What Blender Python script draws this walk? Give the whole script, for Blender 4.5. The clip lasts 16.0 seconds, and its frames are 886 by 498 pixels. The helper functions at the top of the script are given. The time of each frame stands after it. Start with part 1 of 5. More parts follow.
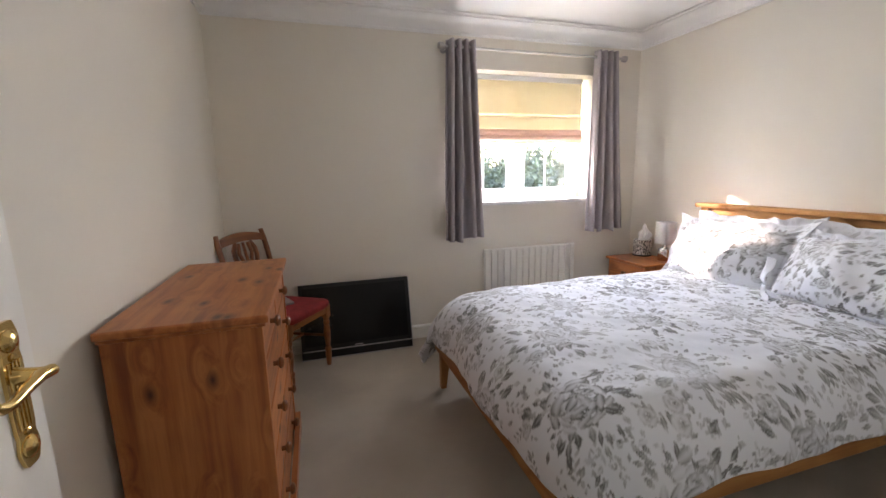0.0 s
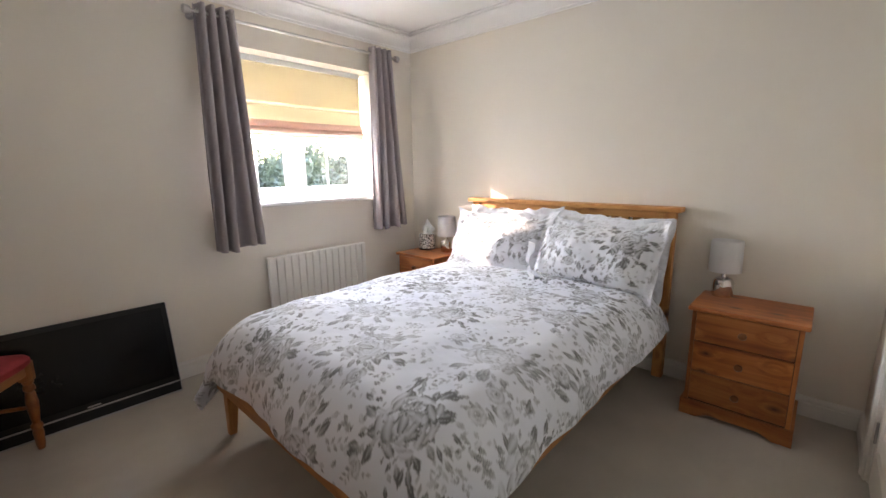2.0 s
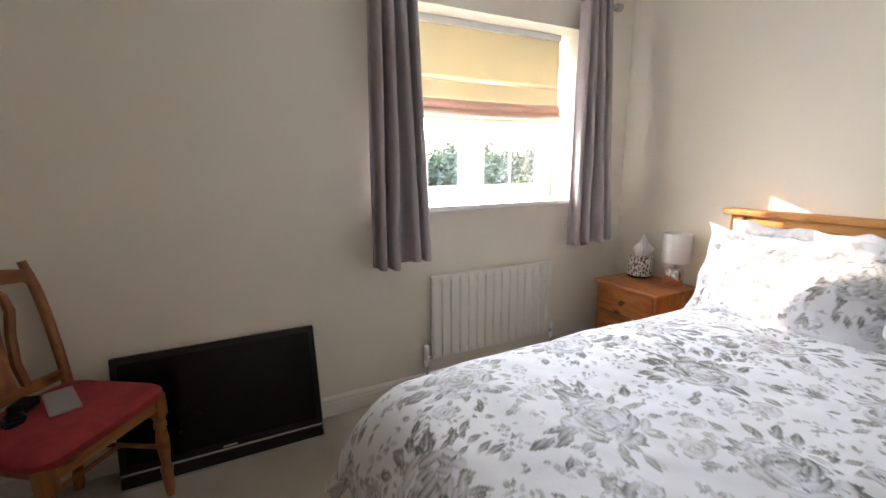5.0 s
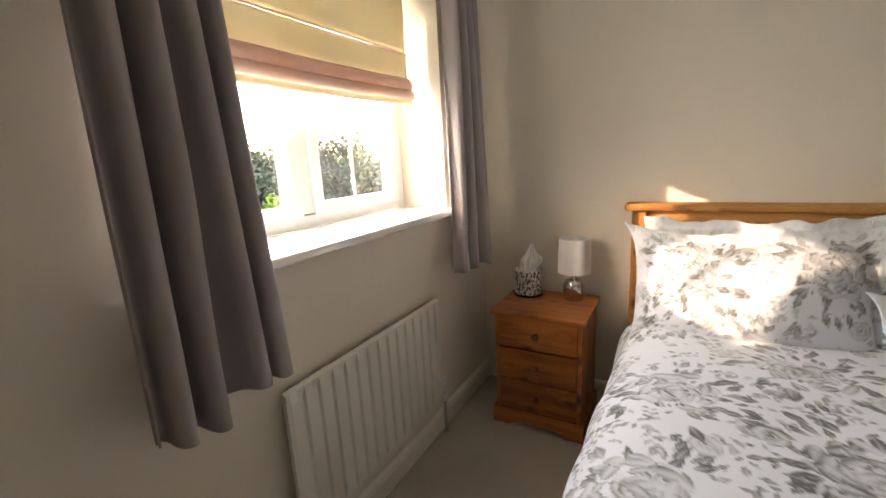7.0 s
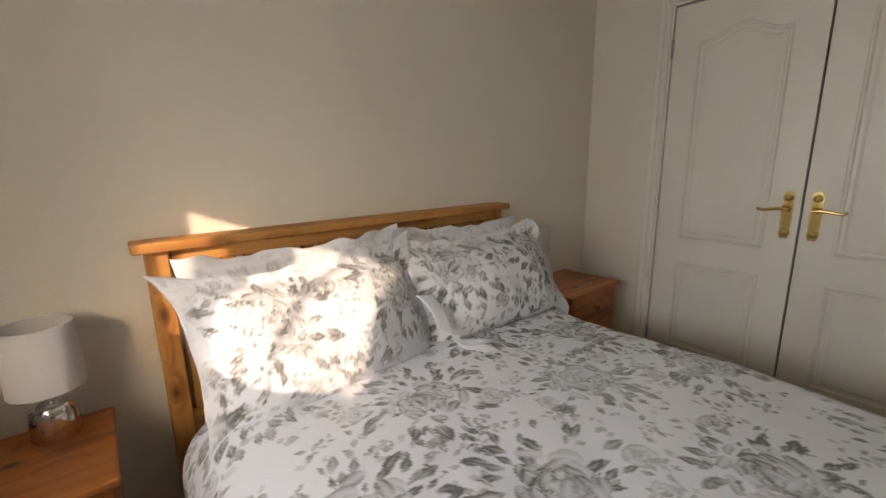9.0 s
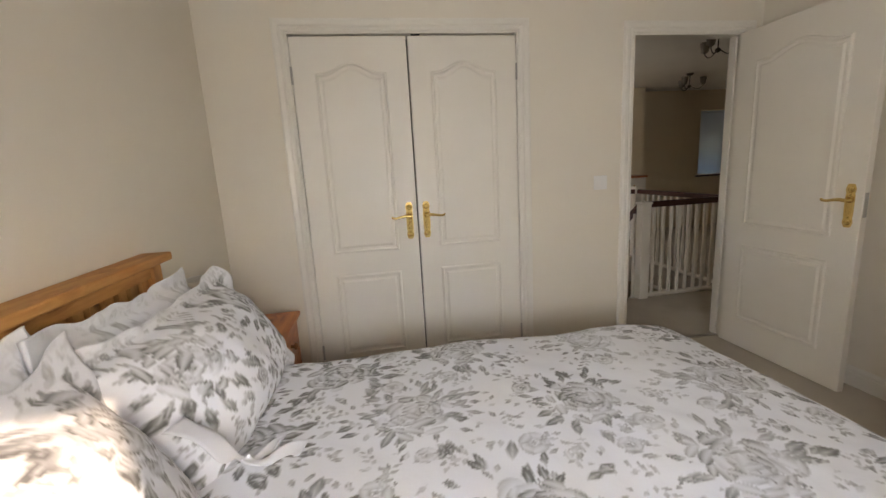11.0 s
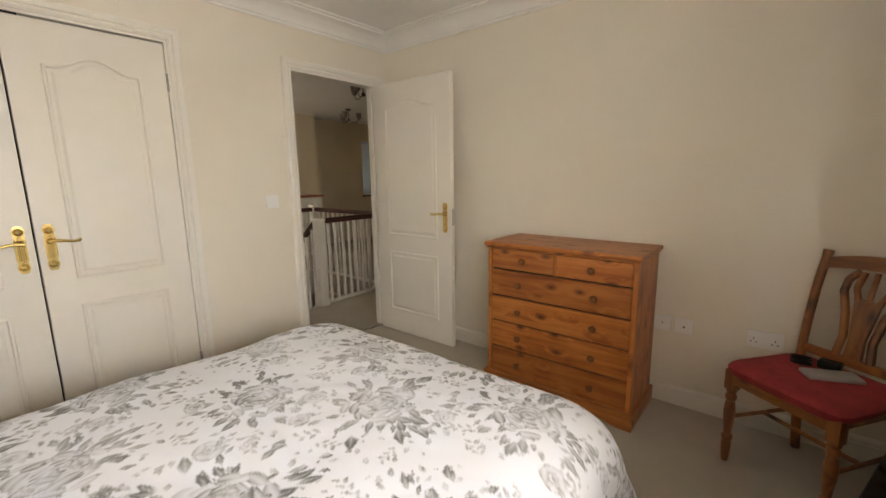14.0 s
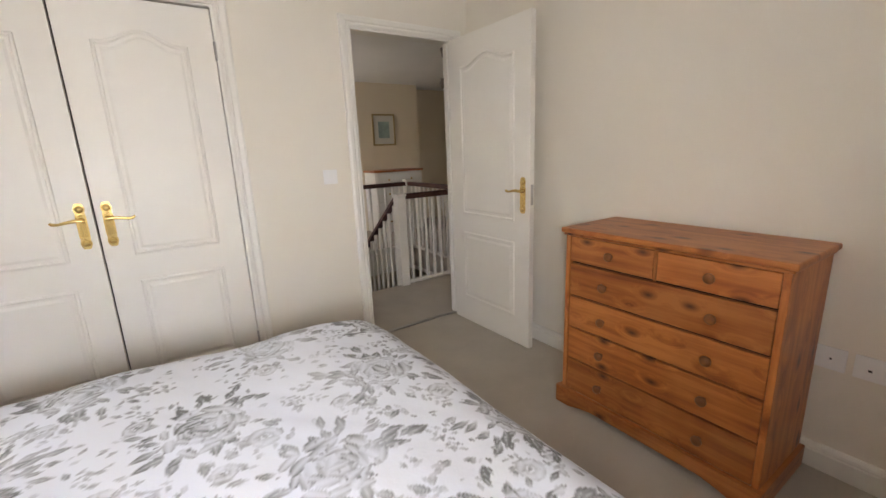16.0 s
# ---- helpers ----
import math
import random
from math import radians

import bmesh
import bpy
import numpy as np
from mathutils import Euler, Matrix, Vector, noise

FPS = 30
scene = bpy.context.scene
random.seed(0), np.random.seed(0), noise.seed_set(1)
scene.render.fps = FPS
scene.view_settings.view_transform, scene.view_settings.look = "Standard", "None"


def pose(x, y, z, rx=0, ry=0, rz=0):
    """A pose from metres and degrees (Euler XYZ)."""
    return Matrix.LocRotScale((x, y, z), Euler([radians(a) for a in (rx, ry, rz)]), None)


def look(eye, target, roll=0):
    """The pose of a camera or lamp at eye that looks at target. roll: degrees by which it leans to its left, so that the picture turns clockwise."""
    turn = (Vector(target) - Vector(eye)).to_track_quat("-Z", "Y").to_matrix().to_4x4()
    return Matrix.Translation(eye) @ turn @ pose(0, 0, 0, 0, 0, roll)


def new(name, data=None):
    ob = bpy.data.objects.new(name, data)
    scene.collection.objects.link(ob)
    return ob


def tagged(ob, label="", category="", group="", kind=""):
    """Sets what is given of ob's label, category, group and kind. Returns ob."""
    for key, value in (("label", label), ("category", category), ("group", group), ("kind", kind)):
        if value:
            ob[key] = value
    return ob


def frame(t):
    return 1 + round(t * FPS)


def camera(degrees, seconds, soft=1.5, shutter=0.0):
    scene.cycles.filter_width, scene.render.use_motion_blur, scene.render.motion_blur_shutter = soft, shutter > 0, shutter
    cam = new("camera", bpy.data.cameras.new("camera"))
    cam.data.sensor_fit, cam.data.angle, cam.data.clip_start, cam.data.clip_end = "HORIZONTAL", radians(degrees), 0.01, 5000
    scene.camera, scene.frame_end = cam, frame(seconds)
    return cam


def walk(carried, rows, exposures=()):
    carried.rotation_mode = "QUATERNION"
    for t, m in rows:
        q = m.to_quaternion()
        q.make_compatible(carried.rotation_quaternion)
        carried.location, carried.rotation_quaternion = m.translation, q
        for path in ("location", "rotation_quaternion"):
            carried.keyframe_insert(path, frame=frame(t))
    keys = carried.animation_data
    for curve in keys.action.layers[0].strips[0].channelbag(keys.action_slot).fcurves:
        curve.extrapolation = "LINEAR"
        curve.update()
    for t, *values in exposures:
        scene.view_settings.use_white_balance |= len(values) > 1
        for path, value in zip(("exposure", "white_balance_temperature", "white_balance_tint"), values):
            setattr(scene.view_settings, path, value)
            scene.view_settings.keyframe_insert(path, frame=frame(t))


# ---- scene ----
cam = camera(93.7, 16.0)
PATH = [
    (0, (0.087, 0.041, 1.28), (0.664, 1.923, 0.924), -1.1),
    (0.5, (0.079, 0.151, 1.258), (0.922, 1.926, 0.883), -0.9),
    (1, (0.084, 0.214, 1.252), (1.167, 1.852, 0.873), -1.0),
    (1.5, (0.112, 0.258, 1.258), (1.399, 1.741, 0.88), -1.0),
    (2, (0.114, 0.256, 1.271), (1.557, 1.588, 0.892), -0.7),
    (2.5, (0.113, 0.253, 1.272), (1.633, 1.498, 0.898), -0.4),
    (3, (0.119, 0.292, 1.294), (1.545, 1.636, 0.892), -0.3),
    (3.5, (0.187, 0.446, 1.289), (1.226, 2.104, 0.876), -0.9),
    (3.7, (0.237, 0.527, 1.27), (1.104, 2.284, 0.867), -0.6),
    (5.8, (0.492, 1.571, 1.271), (1.368, 3.326, 0.881), -0.2),
    (6, (0.494, 1.714, 1.27), (1.581, 3.346, 0.876), 0.0),
    (6.5, (0.548, 1.95, 1.301), (2.045, 3.201, 0.862), -1.2),
    (7, (0.698, 2.153, 1.288), (2.388, 3.132, 0.857), -3.1),
    (7.5, (0.835, 2.338, 1.311), (2.719, 2.794, 0.821), -1.0),
    (8, (0.938, 2.469, 1.238), (2.881, 2.232, 0.825), -1.4),
    (8.5, (1.136, 2.45, 1.239), (2.939, 1.688, 0.83), -2.1),
    (9, (1.317, 2.407, 1.254), (2.831, 1.168, 0.836), -0.9),
    (9.2, (1.41, 2.429, 1.241), (2.778, 1.025, 0.848), -1.1),
    (11.3, (2.008, 2.429, 1.279), (1.488, 0.537, 0.892), -3.1),
    (11.5, (2.025, 2.455, 1.279), (1.381, 0.6, 0.898), -3.0),
    (12, (2.06, 2.496, 1.283), (1.141, 0.757, 0.917), -2.1),
    (12.5, (2.052, 2.539, 1.293), (0.923, 0.929, 0.929), -1.7),
    (13, (2.026, 2.57, 1.29), (0.718, 1.099, 0.932), -1.4),
    (13.5, (1.997, 2.611, 1.282), (0.562, 1.263, 0.934), -1.0),
    (14, (1.987, 2.631, 1.286), (0.47, 1.374, 0.938), -0.9),
    (14.5, (1.966, 2.656, 1.293), (0.435, 1.419, 0.936), -0.9),
    (15, (1.9, 2.625, 1.285), (0.396, 1.359, 0.916), -1.3),
    (15.5, (1.667, 2.596, 1.277), (0.348, 1.152, 0.859), -2.2),
    (16, (1.454, 2.528, 1.264), (0.374, 0.91, 0.804), -2.3),
]

EXPOSURES = [(0.0, 7.65, 7493, 27), (1.5, 7.77, 7588, 27), (2.5, 7.6, 7446, 25), (3.7, 7.6, 7588, 25), (6.0, 7.43, 7873, 22), (6.5, 6.98, 9106, 23), (7.0, 6.73, 9296, 24), (8.0, 6.5, 9106, 24), (9.2, 6.52, 9011, 23), (11.3, 7.32, 8821, 25), (13.0, 7.55, 9391, 25), (14.5, 7.64, 9580, 24), (15.4, 7.65, 8916, 26), (16.0, 7.85, 8063, 26)]
walk(cam, [(t, look(eye, target, roll)) for t, eye, target, roll in PATH], EXPOSURES)

# ---- world and light ----
SUN_WAY = Vector((0.70, -1.0, -0.40)).normalized()
SUN_UP = math.asin(-SUN_WAY.z)
world = bpy.data.worlds.new("sky")
scene.world = world
world.use_nodes = True
wn = world.node_tree.nodes
sky = wn.new("ShaderNodeTexSky")
sky.sky_type = "NISHITA"
sky.sun_disc = False
sky.dust_density = 0.0
sky.sun_elevation = SUN_UP
sky.sun_rotation = math.atan2(-SUN_WAY.x, -SUN_WAY.y)
wn["Background"].inputs["Strength"].default_value = 0.05
world.node_tree.links.new(sky.outputs[0], wn["Background"].inputs["Color"])
sun = new("sun", bpy.data.lights.new("sun", "SUN"))
sun.data.energy, sun.data.angle, sun.data.color = 0.06, radians(0.8), (1.0, 0.93, 0.82)
sun.matrix_world = look((0, 0, 6), Vector((0, 0, 6)) + SUN_WAY)
# sky light stand-ins in the window's opening, turned west to lift the west wall
for x in (1.333, 1.553, 1.773, 1.993, 2.213):
    daylight = new("window_daylight", bpy.data.lights.new("window_daylight", "AREA"))
    daylight.data.shape, daylight.data.size, daylight.data.size_y, daylight.data.spread = "RECTANGLE", 0.22, 0.94, radians(155)
    daylight.data.energy, daylight.data.color = 0.064, (0.74, 0.89, 1.0)
    daylight.matrix_world = look((x, 3.293, 1.5525), (x - math.sin(radians(24)), 3.293 - math.cos(radians(24)), 1.5525))
# fill lamps in two unseen openings, added to brighten the landing
for nm, eye, to, w, h in (("landing_fill", (0.96, -2.975, 1.45), (0.0, -2.975, 1.45), 0.44, 0.29), ("far_room_fill", (-2.85, -6.38, 1.55), (-2.85, -5.0, 1.55), 0.69, 0.39)):
    lamp = new(nm, bpy.data.lights.new(nm, "AREA"))
    lamp.data.shape, lamp.data.size, lamp.data.size_y = "RECTANGLE", w, h
    lamp.data.energy, lamp.data.color = 0.06, (0.85, 0.94, 1.0)
    lamp.matrix_world = look(eye, to)

# ---- materials ----
def shader(name, rough=0.5, metal=0.0):
    m = bpy.data.materials.new(name)
    m.use_nodes = True
    b = m.node_tree.nodes["Principled BSDF"]
    b.inputs["Roughness"].default_value, b.inputs["Metallic"].default_value = rough, metal
    return m, m.node_tree.nodes, m.node_tree.links, b


def ramp(nodes, stops):
    r = nodes.new("ShaderNodeValToRGB")
    e = r.color_ramp.elements
    e[0].position, e[0].color = stops[0][0], (*stops[0][1], 1)
    e[1].position, e[1].color = stops[-1][0], (*stops[-1][1], 1)
    for p, c in stops[1:-1]:
        e.new(p).color = (*c, 1)
    return r


def coords(nodes, links, scale=(1, 1, 1), shift=True):
    c = nodes.new("ShaderNodeTexCoord")
    m = nodes.new("ShaderNodeMapping")
    m.inputs["Scale"].default_value = scale
    links.new(c.outputs["Object"], m.inputs["Vector"])
    if shift:
        o = nodes.new("ShaderNodeObjectInfo")
        k = nodes.new("ShaderNodeVectorMath")
        k.operation = "MULTIPLY"
        k.inputs[1].default_value = (37.0, 23.0, 51.0)
        links.new(o.outputs["Random"], k.inputs[0])
        links.new(k.outputs[0], m.inputs["Location"])
    return m.outputs[0]


def noise_tex(nodes, links, vec, scale, detail=4.0, rough=0.55):
    n = nodes.new("ShaderNodeTexNoise")
    n.inputs["Scale"].default_value, n.inputs["Detail"].default_value, n.inputs["Roughness"].default_value = scale, detail, rough
    links.new(vec, n.inputs["Vector"])
    return n.outputs["Fac"]


def bump(nodes, links, b, height, strength, distance):
    k = nodes.new("ShaderNodeBump")
    k.inputs["Strength"].default_value, k.inputs["Distance"].default_value = strength, distance
    links.new(height, k.inputs["Height"])
    links.new(k.outputs[0], b.inputs["Normal"])


def plain(name, colour, rough=0.5, metal=0.0, vary=0.06, fine=60.0, coarse=3.0, relief=0.1, depth=0.001, coat=0.0):
    """A painted, moulded or woven surface: two scales of variation and a fine relief."""
    m, n, l, b = shader(name, rough, metal)
    v = coords(n, l)
    big = noise_tex(n, l, v, coarse, 3)
    small = noise_tex(n, l, v, fine, 4)
    mix = n.new("ShaderNodeMath")
    mix.operation = "MULTIPLY_ADD"
    mix.inputs[1].default_value = 0.35
    l.new(small, mix.inputs[0])
    l.new(big, mix.inputs[2])
    lo = tuple(c * (1 - vary) for c in colour)
    hi = tuple(min(1, c * (1 + vary)) for c in colour)
    r = ramp(n, [(0.4, lo), (0.95, hi)])
    l.new(mix.outputs[0], r.inputs[0])
    l.new(r.outputs[0], b.inputs["Base Color"])
    b.inputs["Coat Weight"].default_value = coat
    if relief:
        bump(n, l, b, small, relief, depth)
    return m


def pine(name, along, facing, light, mid, dark, rough=0.42, coat=0.15):
    """Knotty varnished pine, its grain along one axis (0, 1 or 2), its boards facing another."""
    m, n, l, b = shader(name, rough)
    base = coords(n, l)
    stretch = [26.0, 26.0, 26.0]
    stretch[along] = 1.3
    across = 3 - along - facing
    flat = n.new("ShaderNodeSeparateXYZ")
    l.new(base, flat.inputs[0])
    mk = n.new("ShaderNodeCombineXYZ")
    l.new(flat.outputs[along], mk.inputs[0])
    l.new(flat.outputs[across], mk.inputs[1])
    sized = n.new("ShaderNodeVectorMath")
    sized.operation = "MULTIPLY"
    sized.inputs[1].default_value = (4.6, 9.0, 1.0)
    l.new(mk.outputs[0], sized.inputs[0])
    knots = n.new("ShaderNodeTexVoronoi")
    knots.voronoi_dimensions = "2D"
    knots.inputs["Scale"].default_value = 1.0
    l.new(sized.outputs[0], knots.inputs["Vector"])
    sep = n.new("ShaderNodeSeparateColor")
    l.new(knots.outputs["Color"], sep.inputs[0])
    pick = n.new("ShaderNodeMath")
    pick.operation = "GREATER_THAN"
    pick.inputs[1].default_value = 0.58
    l.new(sep.outputs[0], pick.inputs[0])
    near = n.new("ShaderNodeMapRange")
    near.inputs["From Min"].default_value, near.inputs["From Max"].default_value = 0.19, 0.02
    l.new(knots.outputs["Distance"], near.inputs["Value"])
    spot = n.new("ShaderNodeMath")
    spot.operation = "MULTIPLY"
    l.new(near.outputs[0], spot.inputs[0])
    l.new(pick.outputs[0], spot.inputs[1])
    swirl = n.new("ShaderNodeMapRange")
    swirl.inputs["From Min"].default_value, swirl.inputs["From Max"].default_value = 0.38, 0.0
    l.new(knots.outputs["Distance"], swirl.inputs["Value"])
    ms = n.new("ShaderNodeMapping")
    ms.inputs["Scale"].default_value = stretch
    l.new(base, ms.inputs["Vector"])
    push = n.new("ShaderNodeVectorMath")
    push.operation = "ADD"
    l.new(ms.outputs[0], push.inputs[0])
    l.new(swirl.outputs[0], push.inputs[1])
    grain = noise_tex(n, l, push.outputs[0], 1.0, 5, 0.6)
    wide = noise_tex(n, l, base, 5.0, 2)
    add = n.new("ShaderNodeMath")
    add.operation = "MULTIPLY_ADD"
    add.inputs[1].default_value = 0.35
    l.new(wide, add.inputs[0])
    l.new(grain, add.inputs[2])
    r = ramp(n, [(0.46, dark), (0.62, mid), (0.80, light)])
    l.new(add.outputs[0], r.inputs[0])
    info = n.new("ShaderNodeObjectInfo")
    tint = n.new("ShaderNodeMapRange")
    tint.inputs["To Min"].default_value, tint.inputs["To Max"].default_value = 0.78, 1.18
    l.new(info.outputs["Random"], tint.inputs["Value"])
    board = n.new("ShaderNodeVectorMath")
    board.operation = "SCALE"
    l.new(r.outputs[0], board.inputs[0])
    l.new(tint.outputs[0], board.inputs["Scale"])
    over = n.new("ShaderNodeMix")
    over.data_type = "RGBA"
    over.inputs["B"].default_value = (dark[0] * 0.30, dark[1] * 0.25, dark[2] * 0.25, 1)
    l.new(spot.outputs[0], over.inputs["Factor"])
    l.new(board.outputs[0], over.inputs["A"])
    l.new(over.outputs["Result"], b.inputs["Base Color"])
    b.inputs["Coat Weight"].default_value, b.inputs["Coat Roughness"].default_value = coat, 0.3
    bump(n, l, b, grain, 0.12, 0.001)
    return m


CHEST = ((0.53, 0.185, 0.050), (0.40, 0.116, 0.027), (0.24, 0.058, 0.013))
BEDW = ((0.56, 0.270, 0.085), (0.46, 0.196, 0.055), (0.34, 0.132, 0.033))
pine_front, pine_side, pine_top, pine_x = [pine(n, a, f, *CHEST) for n, a, f in (("pine_front", 1, 0), ("pine_side", 2, 1), ("pine_top", 1, 2), ("pine_plinth", 0, 1))]
bed_x, bed_y, bed_z, bed_cap = [pine(n, a, f, *BEDW, 0.6, 0.0) for n, a, f in (("bed_pine_rail", 0, 1), ("bed_pine_cross", 1, 0), ("bed_pine_post", 2, 0), ("bed_pine_cap", 1, 2))]
RED = ((0.36, 0.130, 0.036), (0.26, 0.082, 0.021), (0.16, 0.045, 0.012))
cherry_x, cherry_z = [pine(n, a, 1, *RED, 0.3) for n, a in (("stained_wood_across", 0), ("stained_wood_up", 2))]
knob_wood = plain("knob_wood", (0.21, 0.075, 0.022), 0.35, vary=0.2, fine=80, coarse=20, relief=0.05)

wall_paint = plain("wall_paint", (0.815, 0.760, 0.665), 0.75, vary=0.025, fine=220, coarse=1.2, relief=0.12, depth=0.0008)
# wall_paint with a deeper, warmer base colour, for the landing walls
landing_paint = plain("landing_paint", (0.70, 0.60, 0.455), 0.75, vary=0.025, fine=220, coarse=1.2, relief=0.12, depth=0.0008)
ceiling_paint = plain("ceiling_paint", (0.86, 0.85, 0.82), 0.8, vary=0.02, fine=200, relief=0.1)
trim_paint = plain("trim_paint", (0.83, 0.80, 0.735), 0.32, vary=0.02, fine=90, relief=0.04)
door_paint = plain("door_paint", (0.83, 0.795, 0.725), 0.45, vary=0.02, fine=150, relief=0.07, depth=0.0006)
sill_paint = plain("sill_paint", (0.84, 0.83, 0.80), 0.11, vary=0.015, fine=40, coarse=2, relief=0.0)
sill_paint.node_tree.nodes["Principled BSDF"].inputs["Specular IOR Level"].default_value = 0.9
radiator_paint = plain("radiator_paint", (0.80, 0.78, 0.72), 0.35, vary=0.02, relief=0.02)
pvc = plain("pvc", (0.80, 0.81, 0.81), 0.28, vary=0.01, relief=0.0)
socket_plastic = plain("socket_plastic", (0.86, 0.85, 0.83), 0.35, vary=0.01, relief=0.0)
black_plastic = plain("black_plastic", (0.012, 0.012, 0.013), 0.3, vary=0.2, relief=0.03)
screen_glass = plain("screen_glass", (0.006, 0.006, 0.007), 0.16, vary=0.2, relief=0.0)
for m_ in (black_plastic, screen_glass):
    m_.node_tree.nodes["Principled BSDF"].inputs["Specular IOR Level"].default_value = 0.2
silver = plain("silver_plastic", (0.45, 0.45, 0.46), 0.35, 0.6, vary=0.05, relief=0.0)
chrome = plain("chrome", (0.78, 0.77, 0.75), 0.09, 1.0, vary=0.03, relief=0.0)
steel = plain("brushed_steel", (0.50, 0.48, 0.46), 0.32, 1.0, vary=0.08, relief=0.05)
brass = plain("brass", (0.70, 0.50, 0.20), 0.19, 1.0, vary=0.12, relief=0.05)
dark_rail = plain("mahogany_rail", (0.055, 0.016, 0.012), 0.28, vary=0.25, fine=40, relief=0.03)
# shade of gaps, holes and insides, put into a near-black colour
gap_shade = plain("gap_shade", (0.03, 0.02, 0.015), 0.9, relief=0.0)
curtain_cloth = plain("curtain_cloth", (0.40, 0.36, 0.37), 0.85, vary=0.08, fine=350, coarse=6, relief=0.25, depth=0.0008)
red_cloth = plain("red_cloth", (0.34, 0.032, 0.036), 0.9, vary=0.28, fine=260, coarse=20, relief=0.35, depth=0.001)
mattress_cloth = plain("mattress_cloth", (0.75, 0.73, 0.70), 0.9)
tissue_paper = plain("tissue_paper", (0.86, 0.85, 0.83), 0.9, vary=0.02)
laptop_grey = plain("laptop_grey", (0.42, 0.41, 0.40), 0.4, 0.3, vary=0.05)
white_furniture = plain("white_furniture", (0.78, 0.76, 0.70), 0.4, vary=0.03)
frosted = plain("frosted_glass", (0.75, 0.72, 0.66), 0.5, vary=0.03)
mount_paper = plain("mount_paper", (0.62, 0.60, 0.52), 0.8)
print_paper = plain("print_paper", (0.28, 0.37, 0.33), 0.8, vary=0.35, coarse=6)
wrought_iron = plain("wrought_iron", (0.07, 0.058, 0.045), 0.4, 0.7, vary=0.2)
smoked = plain("smoked_glass", (0.16, 0.14, 0.12), 0.25, vary=0.1)
gilt = plain("gilt_frame", (0.42, 0.31, 0.14), 0.4, 0.5)


def carpet_material():
    m, n, l, b = shader("carpet", 0.95)
    v = coords(n, l, shift=False)
    tuft = noise_tex(n, l, v, 420, 3, 0.7)
    big = noise_tex(n, l, v, 2.2, 4)
    mix = n.new("ShaderNodeMath")
    mix.operation = "MULTIPLY_ADD"
    mix.inputs[1].default_value = 0.6
    l.new(tuft, mix.inputs[0])
    l.new(big, mix.inputs[2])
    r = ramp(n, [(0.45, (0.37, 0.325, 0.265)), (1.05, (0.53, 0.475, 0.40))])
    l.new(mix.outputs[0], r.inputs[0])
    l.new(r.outputs[0], b.inputs["Base Color"])
    b.inputs["Sheen Weight"].default_value = 0.15
    bump(n, l, b, tuft, 0.6, 0.004)
    return m


def printed_cotton():
    """White cotton with a grey floral print, whose tone is stored on the cloth."""
    m, n, l, b = shader("printed_cotton", 0.85)
    a = n.new("ShaderNodeAttribute")
    a.attribute_name = "print"
    sep = n.new("ShaderNodeSeparateColor")
    l.new(a.outputs["Color"], sep.inputs[0])
    hue = n.new("ShaderNodeMix")
    hue.data_type = "RGBA"
    hue.inputs["A"].default_value, hue.inputs["B"].default_value = (0.135, 0.139, 0.147, 1), (0.155, 0.159, 0.147, 1)
    l.new(sep.outputs[1], hue.inputs["Factor"])
    over = n.new("ShaderNodeMix")
    over.data_type = "RGBA"
    over.inputs["A"].default_value = (0.775, 0.80, 0.85, 1)
    l.new(sep.outputs[0], over.inputs["Factor"])
    l.new(hue.outputs["Result"], over.inputs["B"])
    l.new(over.outputs["Result"], b.inputs["Base Color"])
    v = coords(n, l)
    weave = noise_tex(n, l, v, 700, 2)
    crease = noise_tex(n, l, v, 9, 5, 0.6)
    add = n.new("ShaderNodeMath")
    add.operation = "MULTIPLY_ADD"
    add.inputs[1].default_value = 0.05
    l.new(weave, add.inputs[0])
    l.new(crease, add.inputs[2])
    bump(n, l, b, add.outputs[0], 0.35, 0.012)
    b.inputs["Sheen Weight"].default_value = 0.1
    return m


def blind_material(name, colour, through_colour, amount):
    m, n, l, b = shader(name, 0.9)
    b.inputs["Base Color"].default_value = (*colour, 1)
    v = coords(n, l)
    weave = noise_tex(n, l, v, 400, 3)
    bump(n, l, b, weave, 0.2, 0.001)
    t = n.new("ShaderNodeBsdfTranslucent")
    t.inputs["Color"].default_value = (*through_colour, 1)
    k = n.new("ShaderNodeMixShader")
    k.inputs[0].default_value = amount
    l.new(b.outputs[0], k.inputs[1])
    l.new(t.outputs[0], k.inputs[2])
    l.new(k.outputs[0], n["Material Output"].inputs["Surface"])
    return m


def glass_material():
    m, n, l, b = shader("window_glass", 0.0)
    b.inputs["Transmission Weight"].default_value, b.inputs["IOR"].default_value = 1.0, 1.45
    return m


def scribble_material():
    """White card printed with short black strokes."""
    m, n, l, b = shader("patterned_card", 0.5)
    v = coords(n, l, (130, 95, 60), False)
    strokes = noise_tex(n, l, v, 1.0, 2)
    r = ramp(n, [(0.455, (0.03, 0.03, 0.03)), (0.485, (0.78, 0.76, 0.73))])
    l.new(strokes, r.inputs[0])
    l.new(r.outputs[0], b.inputs["Base Color"])
    return m


